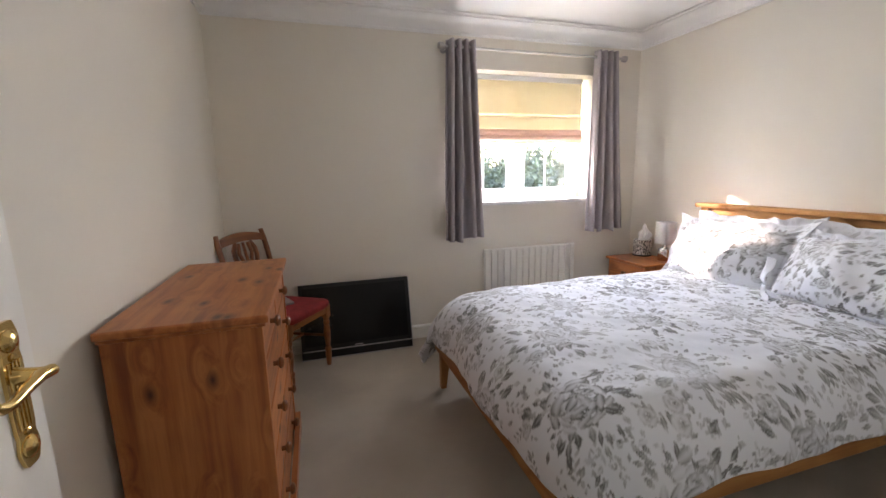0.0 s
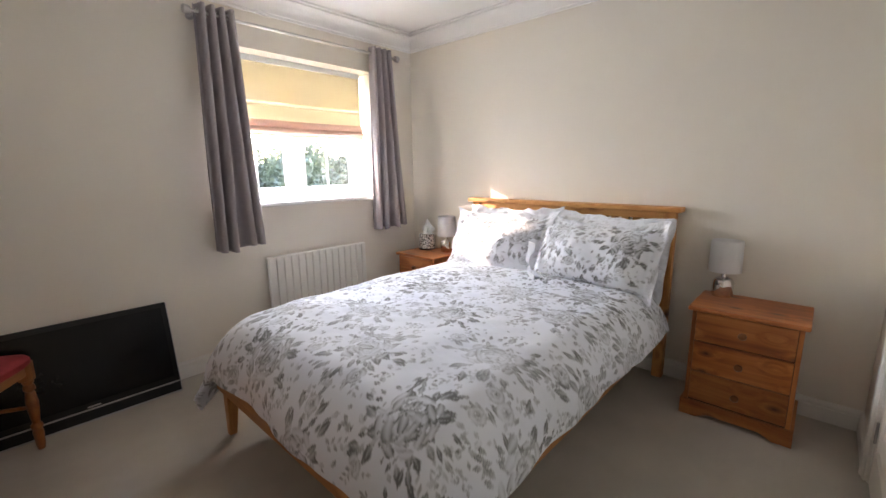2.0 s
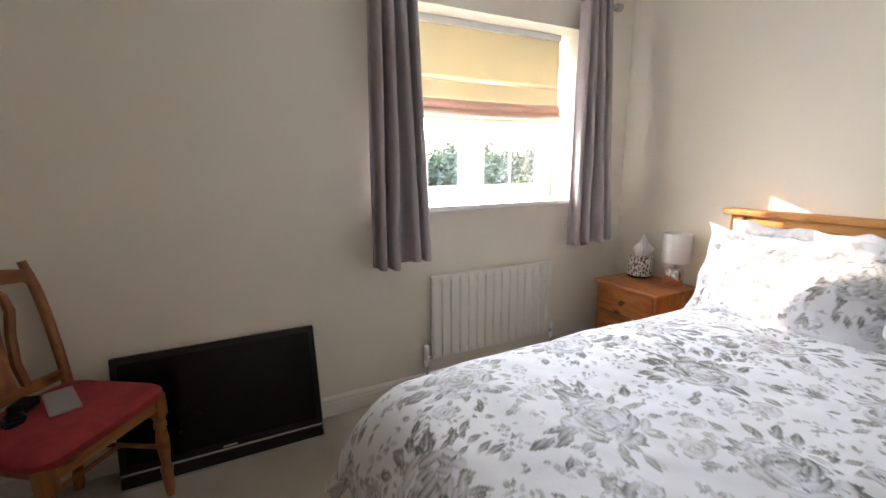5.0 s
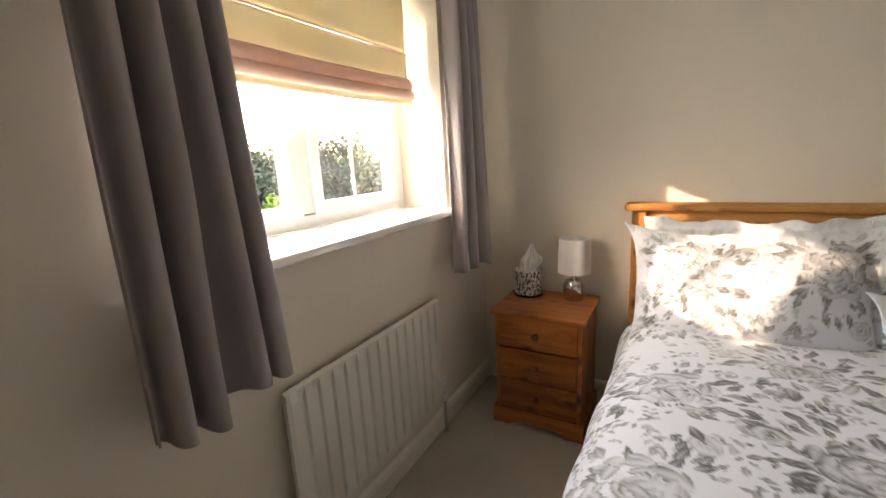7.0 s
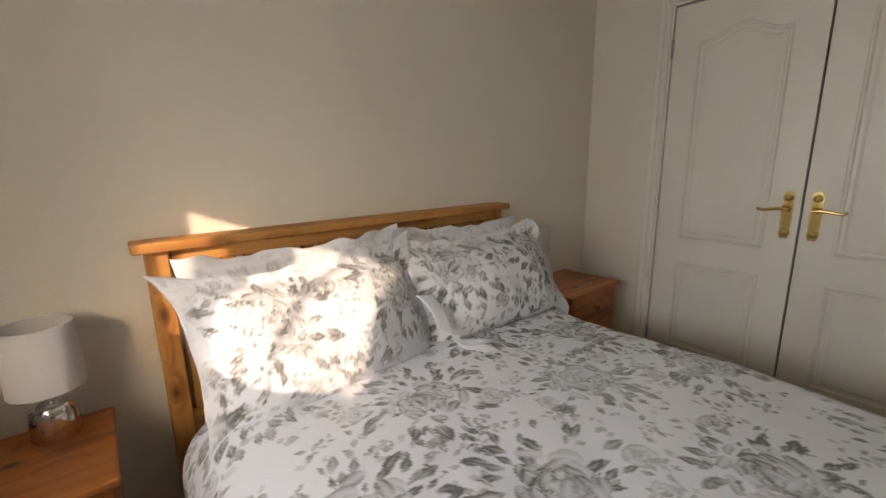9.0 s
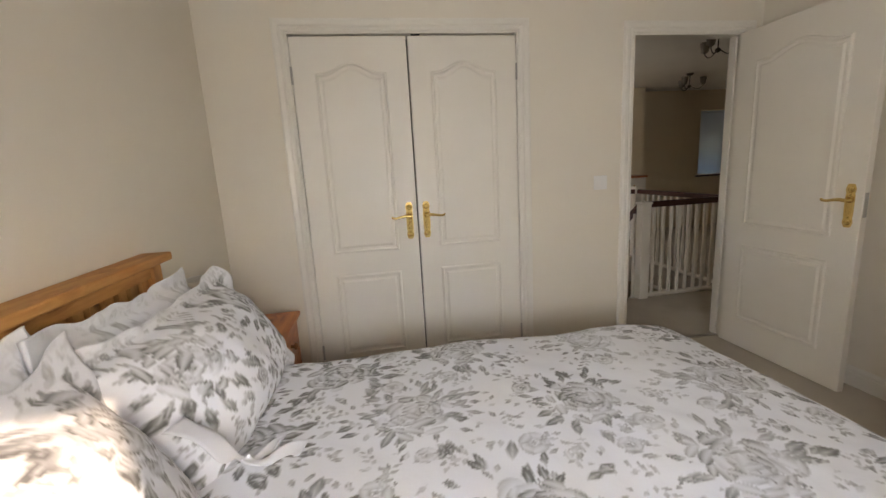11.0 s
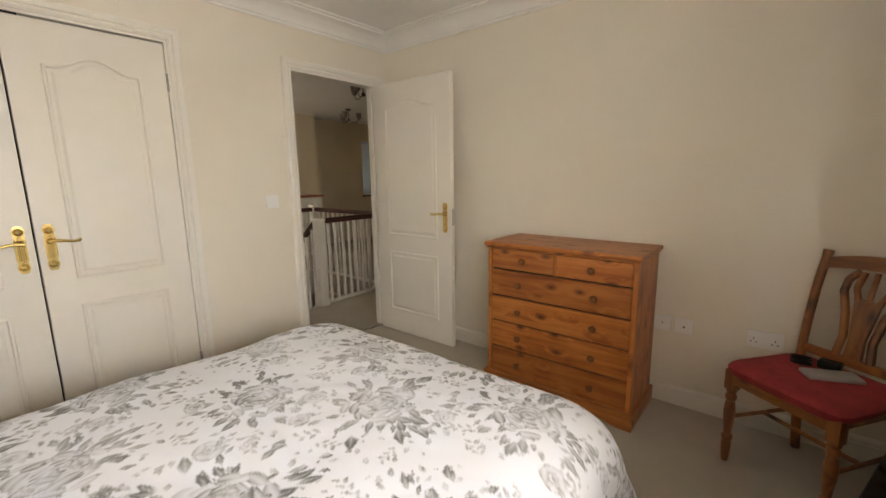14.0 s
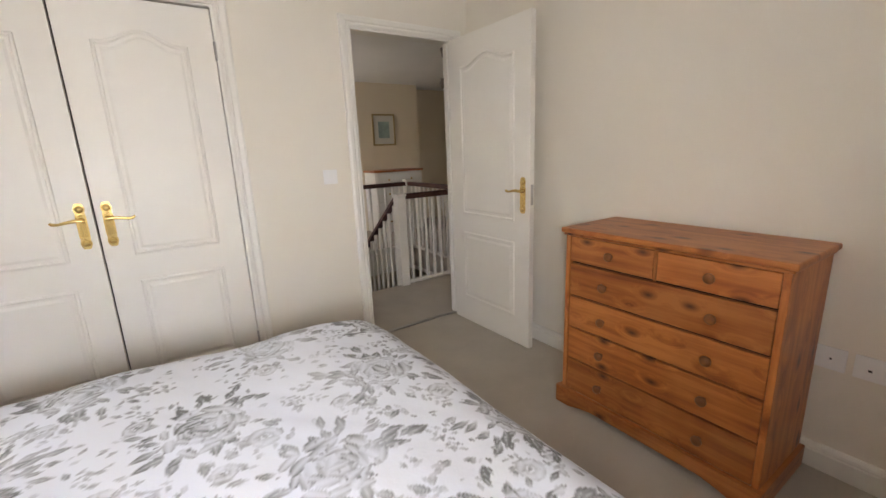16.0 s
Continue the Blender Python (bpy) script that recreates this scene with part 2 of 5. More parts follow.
def foliage_material(name, lo, hi):
    m, n, l, b = shader(name, 0.6)
    g = n.new("ShaderNodeNewGeometry")
    r = ramp(n, [(0.0, lo), (1.0, hi)])
    l.new(g.outputs["Random Per Island"], r.inputs[0])
    l.new(r.outputs[0], b.inputs["Base Color"])
    t = n.new("ShaderNodeBsdfTranslucent")
    l.new(r.outputs[0], t.inputs["Color"])
    k = n.new("ShaderNodeMixShader")
    k.inputs[0].default_value = 0.3
    l.new(b.outputs[0], k.inputs[1])
    l.new(t.outputs[0], k.inputs[2])
    l.new(k.outputs[0], n["Material Output"].inputs["Surface"])
    return m


carpet = carpet_material()
cotton = printed_cotton()
blind_cloth = blind_material("blind_cloth", (0.74, 0.65, 0.47), (0.76, 0.68, 0.49), 0.14)
blind_fold = blind_material("blind_fold_cloth", (0.74, 0.56, 0.47), (0.76, 0.48, 0.36), 0.13)
# translucent blue-grey that stands in for the dim far opening's light
dim_panel_cloth = blind_material("dim_panel_cloth", (0.46, 0.52, 0.60), (0.5, 0.57, 0.66), 0.5)
shade_cloth = blind_material("shade_cloth", (0.90, 0.89, 0.88), (0.8, 0.8, 0.78), 0.3)
glass = glass_material()
scribble = scribble_material()
leaf_green = foliage_material("leaf_green", (0.026, 0.034, 0.018), (0.06, 0.075, 0.038))
leaf_bright = foliage_material("leaf_bright", (0.09, 0.16, 0.012), (0.20, 0.28, 0.03))
bark = plain("bark", (0.09, 0.07, 0.05), 0.9, vary=0.3, fine=30, relief=0.6, depth=0.01)
grass = plain("grass", (0.05, 0.075, 0.028), 0.9, vary=0.4, fine=30, coarse=0.4, relief=0.5, depth=0.02)
roof_tile = plain("roof_tile", (0.15, 0.11, 0.09), 0.8, vary=0.25, fine=10)


# ---- mesh helpers ----
def part(name, bm, material, parent=None, label="", smooth=False):
    bmesh.ops.recalc_face_normals(bm, faces=bm.faces)
    me = bpy.data.meshes.new(name)
    bm.to_mesh(me)
    bm.free()
    me.materials.append(material)
    if smooth:
        me.shade_smooth()
        me.set_sharp_from_angle(angle=radians(40))
    ob = new(name, me)
    ob.parent = parent
    if label:
        ob["label"] = label
    return ob


def structure(name, bm, material, label, category, smooth=False):
    return tagged(part(name, bm, material, smooth=smooth), label, category, kind="structure")


def thing(name, m, label, category, group=""):
    ob = new(name)
    ob.matrix_world = m
    ob.empty_display_size = 0.05
    return tagged(ob, label, category, group)


def box(x0, x1, y0, y1, z0, z1, soft=0.0, bm=None, seg=2):
    own = bmesh.new()
    m = Matrix.Translation(((x0 + x1) / 2, (y0 + y1) / 2, (z0 + z1) / 2)) @ Matrix.Diagonal((x1 - x0, y1 - y0, z1 - z0, 1))
    bmesh.ops.create_cube(own, size=1, matrix=m)
    if soft:
        bmesh.ops.bevel(own, geom=own.edges[:], offset=soft, segments=seg, affect="EDGES", profile=0.5)
    return own if bm is None else join(bm, own)


def join(bm, other):
    me = bpy.data.meshes.new("tmp")
    other.to_mesh(me)
    other.free()
    bm.from_mesh(me)
    bpy.data.meshes.remove(me)
    return bm


def lathe(profile, n=24, m=None, bm=None):
    """A turned piece from (radius, height) rows."""
    bm = bm or bmesh.new()
    rings = []
    for r, z in profile:
        rings.append([bm.verts.new((r * math.cos(2 * math.pi * k / n), r * math.sin(2 * math.pi * k / n), z)) for k in range(n)])
    for a, b in zip(rings, rings[1:]):
        for k in range(n):
            bm.faces.new((a[k], a[(k + 1) % n], b[(k + 1) % n], b[k]))
    bm.faces.new(rings[0][::-1])
    bm.faces.new(rings[-1])
    if m is not None:
        bmesh.ops.transform(bm, matrix=m, verts=[v for ring in rings for v in ring])
    return bm


def tube(points, radii, n=10, bm=None):
    """A round bar along points."""
    bm = bm or bmesh.new()
    pts = [Vector(p) for p in points]
    if isinstance(radii, (int, float)):
        radii = [radii] * len(pts)
    rings = []
    for k, p in enumerate(pts):
        d = (pts[min(k + 1, len(pts) - 1)] - pts[max(k - 1, 0)]).normalized()
        a = d.orthogonal().normalized() if k == 0 else (a - d * a.dot(d)).normalized()
        b = d.cross(a)
        rings.append([bm.verts.new(p + float(radii[k]) * (math.cos(2 * math.pi * i / n) * a + math.sin(2 * math.pi * i / n) * b)) for i in range(n)])
    for a_, b_ in zip(rings, rings[1:]):
        for k in range(n):
            bm.faces.new((a_[k], a_[(k + 1) % n], b_[(k + 1) % n], b_[k]))
    bm.faces.new(rings[0][::-1])
    bm.faces.new(rings[-1])
    return bm


def slab(outline, axis, lo, hi, bm=None):
    """A flat board cut to an outline; axis: the way of its thickness (0, 1 or 2)."""
    bm = bm or bmesh.new()

    def at(p, d):
        q = list(p)
        q.insert(axis, d)
        return q
    a = [bm.verts.new(at(p, lo)) for p in outline]
    b = [bm.verts.new(at(p, hi)) for p in outline]
    bm.faces.new(a[::-1])
    bm.faces.new(b)
    for k in range(len(a)):
        j = (k + 1) % len(a)
        bm.faces.new((a[k], a[j], b[j], b[k]))
    return bm


def sweep_x(profile, x0, x1):
    """A moulding of one profile of (y, z) rows between two x."""
    bm = bmesh.new()
    a = [bm.verts.new((x0, y, z)) for y, z in profile]
    b = [bm.verts.new((x1, y, z)) for y, z in profile]
    bm.faces.new(a[::-1])
    bm.faces.new(b)
    for k in range(len(a)):
        j = (k + 1) % len(a)
        bm.faces.new((a[k], a[j], b[j], b[k]))
    return bm


def from_grid(name, pts, material, parent=None, colours=None, closed=False):
    """A sheet from an array of places (rows, columns, 3)."""
    h, w = pts.shape[:2]
    idx = np.arange(h * w).reshape(h, w)
    quads = np.stack([idx[:-1, :-1], idx[:-1, 1:], idx[1:, 1:], idx[1:, :-1]], -1).reshape(-1, 4)
    me = bpy.data.meshes.new(name)
    me.from_pydata(pts.reshape(-1, 3).tolist(), [], quads.tolist())
    me.materials.append(material)
    if colours is not None:
        ca = me.color_attributes.new("print", "FLOAT_COLOR", "POINT")
        ca.data.foreach_set("color", colours.reshape(-1, 4).astype(np.float32).ravel())
    me.shade_smooth()
    ob = new(name, me)
    ob.parent = parent
    return ob




def soft_noise(x, y, cell, seed):
    """Smooth random heights over a plane, about -1 to 1."""
    r = np.random.default_rng(seed).uniform(-1, 1, (64, 64))
    fx, fy = np.asarray(x) / cell, np.asarray(y) / cell
    ix, iy = np.floor(fx).astype(int), np.floor(fy).astype(int)
    u, v = fx - ix, fy - iy
    u, v = u * u * (3 - 2 * u), v * v * (3 - 2 * v)
    a, b = r[ix % 64, iy % 64], r[(ix + 1) % 64, iy % 64]
    c, d = r[ix % 64, (iy + 1) % 64], r[(ix + 1) % 64, (iy + 1) % 64]
    return (a * (1 - u) + b * u) * (1 - v) + (c * (1 - u) + d * u) * v


# ---- the floral print ----
def floral(w, h, step, seed, pitch=0.45, strength=1.0):
    """Grey peonies with leaves and loose sprigs, drawn on a cloth of w x h metres. Returns tone and hue."""
    rng = np.random.default_rng(seed)
    nx, ny = int(w / step) + 1, int(h / step) + 1
    tone, hue = np.zeros((nx, ny)), np.full((nx, ny), 0.4)

    def blade(cx, cy, ang, length, width, dark, point=1.0, vein=0.0, green=0.4):
        r = length * 0.62
        i0, i1 = max(0, int((cx - r) / step)), min(nx, int((cx + r) / step) + 2)
        j0, j1 = max(0, int((cy - r) / step)), min(ny, int((cy + r) / step) + 2)
        if i1 <= i0 or j1 <= j0:
            return
        X, Y = np.meshgrid(np.arange(i0, i1) * step - cx, np.arange(j0, j1) * step - cy, indexing="ij")
        a = (X * math.cos(ang) + Y * math.sin(ang)) / (length / 2)
        b = (-X * math.sin(ang) + Y * math.cos(ang)) / (width / 2)
        b = b + 0.5 * (a * a - 0.3) * rng.uniform(-0.6, 0.6)
        half = np.clip(1 - np.abs(a) ** (1.2 if point else 2.4), 0, 1) ** (0.9 if point else 0.5)
        inside = np.clip((half - np.abs(b)) / 0.22, 0, 1)
        rim = np.abs(b) / np.maximum(half, 0.05)
        shade = dark * ((0.70 + 0.35 * rim) if point else (0.25 + 0.85 * rim ** 1.5)) * (0.85 + 0.35 * a)
        if vein:
            shade = shade * (1 - vein * np.exp(-(b / 0.13) ** 2))
        shade = np.clip(shade, 0, 1)
        old = tone[i0:i1, j0:j1]
        tone[i0:i1, j0:j1] = old * (1 - inside) + shade * inside
        hue[i0:i1, j0:j1] = hue[i0:i1, j0:j1] * (1 - inside) + green * inside

    def leaf_spray(cx, cy, ang, n, size, dark):
        for k in range(n):
            s = (k + 1) / n
            side = 1 if k % 2 else -1
            x, y = cx + math.cos(ang) * s * size * n * 0.42, cy + math.sin(ang) * s * size * n * 0.42
            blade(x + side * 0.3 * size * -math.sin(ang), y + side * 0.3 * size * math.cos(ang), ang + side * 0.8, size, size * 0.42, dark * rng.uniform(0.6, 1.1), 1, 0, rng.uniform(0.2, 0.9))

    def rosette(cx, cy, size, dark):
        for k in range(6):
            a = k * 1.05 + rng.uniform(-0.3, 0.3)
            blade(cx + 0.36 * size * math.cos(a), cy + 0.36 * size * math.sin(a), a + 1.57, size * 0.62, size * 0.46, dark * rng.uniform(0.5, 1.1), 0, 0.0, rng.uniform(0.3, 1.0))
        blade(cx, cy, 0.0, size * 0.3, size * 0.26, dark, 1, 0.0, 0.5)

    def peony(cx, cy, size, turn):
        for k in range(60):
            a, d = rng.uniform(0, 6.28), size * rng.uniform(0.70, 1.25)
            ln = size * rng.uniform(0.09, 0.20)
            blade(cx + d * math.cos(a), cy + d * math.sin(a), a + rng.uniform(-1.2, 1.2), ln, ln * rng.uniform(0.38, 0.6), rng.uniform(0.3, 0.8), 1, 0.2, rng.uniform(0.1, 0.9))
        for g in range(7):
            fan = turn + g * 0.898 + rng.uniform(-0.35, 0.35)
            for k in range(int(rng.integers(5, 9))):
                a = fan + rng.uniform(-0.45, 0.45)
                d = size * rng.uniform(0.50, 0.98)
                ln = size * rng.uniform(0.18, 0.38)
                blade(cx + d * math.cos(a), cy + d * math.sin(a), a + rng.uniform(-0.45, 0.45), ln, ln * rng.uniform(0.34, 0.52), rng.uniform(0.65, 1.0), 1, 0.28, rng.uniform(0.1, 0.7))
        for ring, (count, rad) in enumerate(((10, 0.46), (9, 0.36), (8, 0.25), (6, 0.14), (3, 0.05))):
            for k in range(count):
                a = turn + ring * 0.4 + k * 2 * math.pi / count + rng.uniform(-0.25, 0.25)
                ln = size * rng.uniform(0.18, 0.30)
                r = rad * size * rng.uniform(0.85, 1.15)
                blade(cx + r * math.cos(a), cy + r * math.sin(a), a + 1.57 + rng.uniform(-0.5, 0.5), ln * 1.1, ln * rng.uniform(0.5, 0.8), rng.choice((0.4, 0.6, 0.8, 1.0)) * rng.uniform(0.8, 1.1), 0, 0.0, rng.uniform(0.3, 1.0))
        for k in range(30):
            a, r = rng.uniform(0, 6.28), size * rng.uniform(0.1, 0.6)
            ln = size * rng.uniform(0.08, 0.18)
            blade(cx + r * math.cos(a), cy + r * math.sin(a), a + rng.uniform(-0.8, 0.8), ln, ln * 0.36, rng.uniform(0.5, 0.9), 1, 0.0, rng.uniform(0.2, 0.8))
        for k in range(2):
            a, d = turn + 3.0 * k + rng.uniform(-0.4, 0.4), size * rng.uniform(0.85, 1.15)
            rosette(cx + d * math.cos(a), cy + d * math.sin(a), size * rng.uniform(0.24, 0.34), rng.uniform(0.5, 0.9))
        for k in range(3):
            leaf_spray(cx + size * 0.95 * math.cos(turn + 2.1 * k), cy + size * 0.95 * math.sin(turn + 2.1 * k), turn + 2.1 * k + rng.uniform(-0.6, 0.6), int(rng.integers(5, 8)), size * 0.15, 0.6)

    rise = pitch * 0.80
    rows = int(h / rise) + 2
    for j in range(-1, rows):
        for i in range(-1, int(w / pitch) + 2):
            x = (i + 0.5 * (j % 2)) * pitch + rng.uniform(-0.04, 0.04)
            y = j * rise + rng.uniform(-0.03, 0.03)
            peony(x, y, pitch * rng.uniform(0.40, 0.46), rng.uniform(0, 6.28))
            for _ in range(16):
                px, py = x + rng.uniform(-0.5, 0.5) * pitch, y + rng.uniform(-0.5, 0.5) * pitch
                ln = rng.uniform(0.014, 0.036)
                blade(px, py, rng.uniform(0, 6.28), ln, ln * 0.5, rng.uniform(0.3, 0.65), rng.integers(0, 2), 0.0, rng.uniform(0.2, 0.9))
            leaf_spray(x + pitch * 0.5, y, rng.uniform(0, 6.28), 6, 0.026, 0.6)
            leaf_spray(x + pitch * 0.25, y + rise * 0.5, rng.uniform(0, 6.28), 6, 0.024, 0.55)
    tone *= 1.65 * strength * (0.85 + 0.25 * soft_noise(*np.meshgrid(np.arange(nx) * step, np.arange(ny) * step, indexing="ij"), 0.3, seed))
    out = np.zeros((nx, ny, 4))
    out[..., 0], out[..., 1], out[..., 3] = np.clip(tone, 0, 1), hue, 1
    return out


# ---- the room ----
X0, X1, Y0, Y1, TOP = -0.50, 2.80, 0.0, 3.10, 2.38
WX0, WX1, WZ0, WZ1 = 1.16, 2.385, 1.06, 2.045
DX0, DX1, DZ = -0.365, 0.366, 1.99
CX0, CX1, CZ = 1.105, 2.352, 2.005

bm = box(X0 - 0.1, X1 + 0.1, -0.1, Y1 + 0.35, -0.12, 0.0)
structure("floor", bm, carpet, "plain beige cut-pile carpet on the bedroom floor", "floor")
bm = box(X0 - 0.1, X1 + 0.1, -0.1, Y1 + 0.35, TOP, TOP + 0.15)
structure("ceiling", bm, ceiling_paint, "smooth white painted bedroom ceiling", "ceiling")

bm = box(X0 - 0.1, WX0, Y1, Y1 + 0.35, 0, TOP)
box(WX1, X1 + 0.1, Y1, Y1 + 0.35, 0, TOP, bm=bm)
box(WX0, WX1, Y1, Y1 + 0.35, 0, WZ0 - 0.032, bm=bm)
box(WX0, WX1, Y1, Y1 + 0.35, WZ1, TOP, bm=bm)
structure("wall_north", bm, wall_paint, "cream painted wall with a deep window opening", "wall")
structure("wall_west", box(X0 - 0.1, X0, Y0, Y1, 0, TOP), wall_paint, "plain cream painted wall", "wall")
structure("wall_east", box(X1, X1 + 0.1, Y0, Y1, 0, TOP), wall_paint, "plain cream painted wall behind the bed", "wall")
bm = box(X0 - 0.1, DX0 - 0.03, -0.1, Y0, 0, TOP)
box(DX1 + 0.03, CX0 - 0.03, -0.1, Y0, 0, TOP, bm=bm)
box(CX1 + 0.03, X1 + 0.1, -0.1, Y0, 0, TOP, bm=bm)
box(DX0 - 0.03, DX1 + 0.03, -0.1, Y0, DZ + 0.03, TOP, bm=bm)
box(CX0 - 0.03, CX1 + 0.03, -0.1, Y0, CZ + 0.03, TOP, bm=bm)
structure("wall_south", bm, wall_paint, "cream painted wall with a doorway and a fitted wardrobe", "wall")

# coving round the ceiling: one profile, mitred at the corners
COVE = [(0.0, -0.115), (0.012, -0.115), (0.014, -0.100), (0.022, -0.098), (0.030, -0.075), (0.050, -0.048), (0.080, -0.030), (0.108, -0.022), (0.110, -0.012), (0.130, -0.010), (0.132, 0.0)]
bm = bmesh.new()
loops = []
for d, z in COVE:
    loops.append([bm.verts.new(p) for p in ((X0 + d, Y0 + d, TOP + z), (X1 - d, Y0 + d, TOP + z), (X1 - d, Y1 - d, TOP + z), (X0 + d, Y1 - d, TOP + z))])
for a, b in zip(loops, loops[1:]):
    for k in range(4):
        bm.faces.new((a[k], a[(k + 1) % 4], b[(k + 1) % 4], b[k]))
structure("coving", bm, ceiling_paint, "white plaster coving round the ceiling", "coving", True)

# baseboards, with a rounded upper edge and a groove
SKIRT = [(0.0, 0.0), (0.016, 0.0), (0.016, 0.072), (0.013, 0.076), (0.013, 0.080), (0.015, 0.084), (0.013, 0.095), (0.006, 0.105), (0.0, 0.106)]


def skirting(p, q):
    p, q = Vector((*p, 0)), Vector((*q, 0))
    d = (q - p).normalized()
    m = Matrix.Translation(p) @ Matrix(((d.x, -d.y, 0, 0), (d.y, d.x, 0, 0), (0, 0, 1, 0), (0, 0, 0, 1)))
    bm = sweep_x(SKIRT, 0, (q - p).length)
    bmesh.ops.transform(bm, matrix=m, verts=bm.verts)
    structure("baseboard", bm, trim_paint, "white moulded baseboard along the wall", "baseboard")


skirting((X1, Y1), (X0, Y1))
skirting((X0, Y1 - 0.017), (X0, Y0))
skirting((X1, Y0), (X1, Y1 - 0.017))
skirting((DX1 + 0.075, Y0), (CX0 - 0.085, Y0))
skirting((CX1 + 0.085, Y0), (X1 - 0.017, Y0))


# ---- door frames and doors ----
ARCH = [(0.0, 0.0), (0.0, 0.010), (0.012, 0.016), (0.024, 0.013), (0.030, 0.019), (0.050, 0.022), (0.060, 0.018), (0.064, 0.0)]


def architrave(x0, x1, top, y, out, name):
    """A moulded surround of an opening on the wall at y; out: +1 into the room."""
    bm = bmesh.new()
    loops = []
    for d, h in ARCH:
        loops.append([bm.verts.new(p) for p in ((x0 - d, y + out * h, 0), (x0 - d, y + out * h, top + d), (x1 + d, y + out * h, top + d), (x1 + d, y + out * h, 0))])
    for a, b in zip(loops, loops[1:]):
        for k in range(3):
            bm.faces.new((a[k], a[k + 1], b[k + 1], b[k]))
    structure(name, bm, trim_paint, "white moulded wooden architrave round the opening", "architrave")


architrave(DX0 - 0.012, DX1 + 0.012, DZ + 0.012, Y0, 1, "trim")
architrave(DX0 - 0.012, DX1 + 0.012, DZ + 0.012, -0.1, -1, "trim")
architrave(CX0 - 0.012, CX1 + 0.012, CZ + 0.012, Y0, 1, "trim")
bm = box(DX0 - 0.03, DX0, -0.1, Y0, 0, DZ + 0.03)
box(DX1, DX1 + 0.03, -0.1, Y0, 0, DZ + 0.03, bm=bm)
box(DX0, DX1, -0.1, Y0, DZ, DZ + 0.03, bm=bm)
box(DX0, DX0 + 0.012, -0.075, -0.04, 0, DZ, bm=bm)
box(DX1 - 0.012, DX1, -0.075, -0.04, 0, DZ, bm=bm)
structure("door_lining", bm, trim_paint, "white painted door lining with stops", "door frame")
bm = box(CX0 - 0.03, CX0, -0.1, Y0, 0, CZ + 0.03)
box(CX1, CX1 + 0.03, -0.1, Y0, 0, CZ + 0.03, bm=bm)
box(CX0, CX1, -0.1, Y0, CZ, CZ + 0.03, bm=bm)
structure("wardrobe_lining", bm, trim_paint, "white painted lining of the wardrobe opening", "door frame")
bm = box(CX0 - 0.05, CX1 + 0.05, -0.62, -0.6, 0, CZ + 0.1)
box(CX0 - 0.05, CX0 - 0.031, -0.6, -0.1, 0, CZ + 0.1, bm=bm)
box(CX1 + 0.031, CX1 + 0.05, -0.6, -0.1, 0, CZ + 0.1, bm=bm)
box(CX0 - 0.05, CX1 + 0.05, -0.62, -0.1, CZ + 0.1, CZ + 0.12, bm=bm)
box(CX0 - 0.05, CX1 + 0.05, -0.62, -0.1, -0.02, 0.0, bm=bm)
structure("wardrobe_back", bm, gap_shade, "inside of the fitted wardrobe, its shade put into a near-black colour", "wall")
bm = box(DX0, DX1, -0.055, -0.020, 0.0, 0.006, 0.002)
structure("threshold", bm, steel, "thin metal carpet strip in the doorway", "threshold")


def panel_outline(w0, w1, z0, z1, arch, inset):
    w0, w1, z0, z1 = w0 + inset, w1 - inset, z0 + inset, z1 - inset
    pts = [(w0, z0), (w1, z0)]
    if not arch:
        return pts + [(w1, z1), (w0, z1)]
    n = 18
    for k in range(n + 1):
        s = 1 - k / n
        u = abs(2 * s - 1)
        rise = 0.5 + 0.5 * math.cos(math.pi * min(1, u / 0.86)) if u < 0.86 else 0
        pts.append((w0 + s * (w1 - w0), z1 - arch * (1 - rise)))
    return pts


def moulded_panel(bm, w0, w1, z0, z1, y, out, arch):
    """A raised bead and field of a panel door on the face at y."""
    steps = ((0.0, 0.0), (0.004, 0.008), (0.012, 0.010), (0.018, 0.0015), (0.030, 0.001), (0.042, 0.007))
    loops = []
    for inset, hgt in steps:
        loops.append([bm.verts.new((x, y + out * hgt, z)) for x, z in panel_outline(w0, w1, z0, z1, arch, inset)])
    for a, b in zip(loops, loops[1:]):
        for k in range(len(a)):
            j = (k + 1) % len(a)
            bm.faces.new((a[k], a[j], b[j], b[k]))
    bm.faces.new(loops[-1])


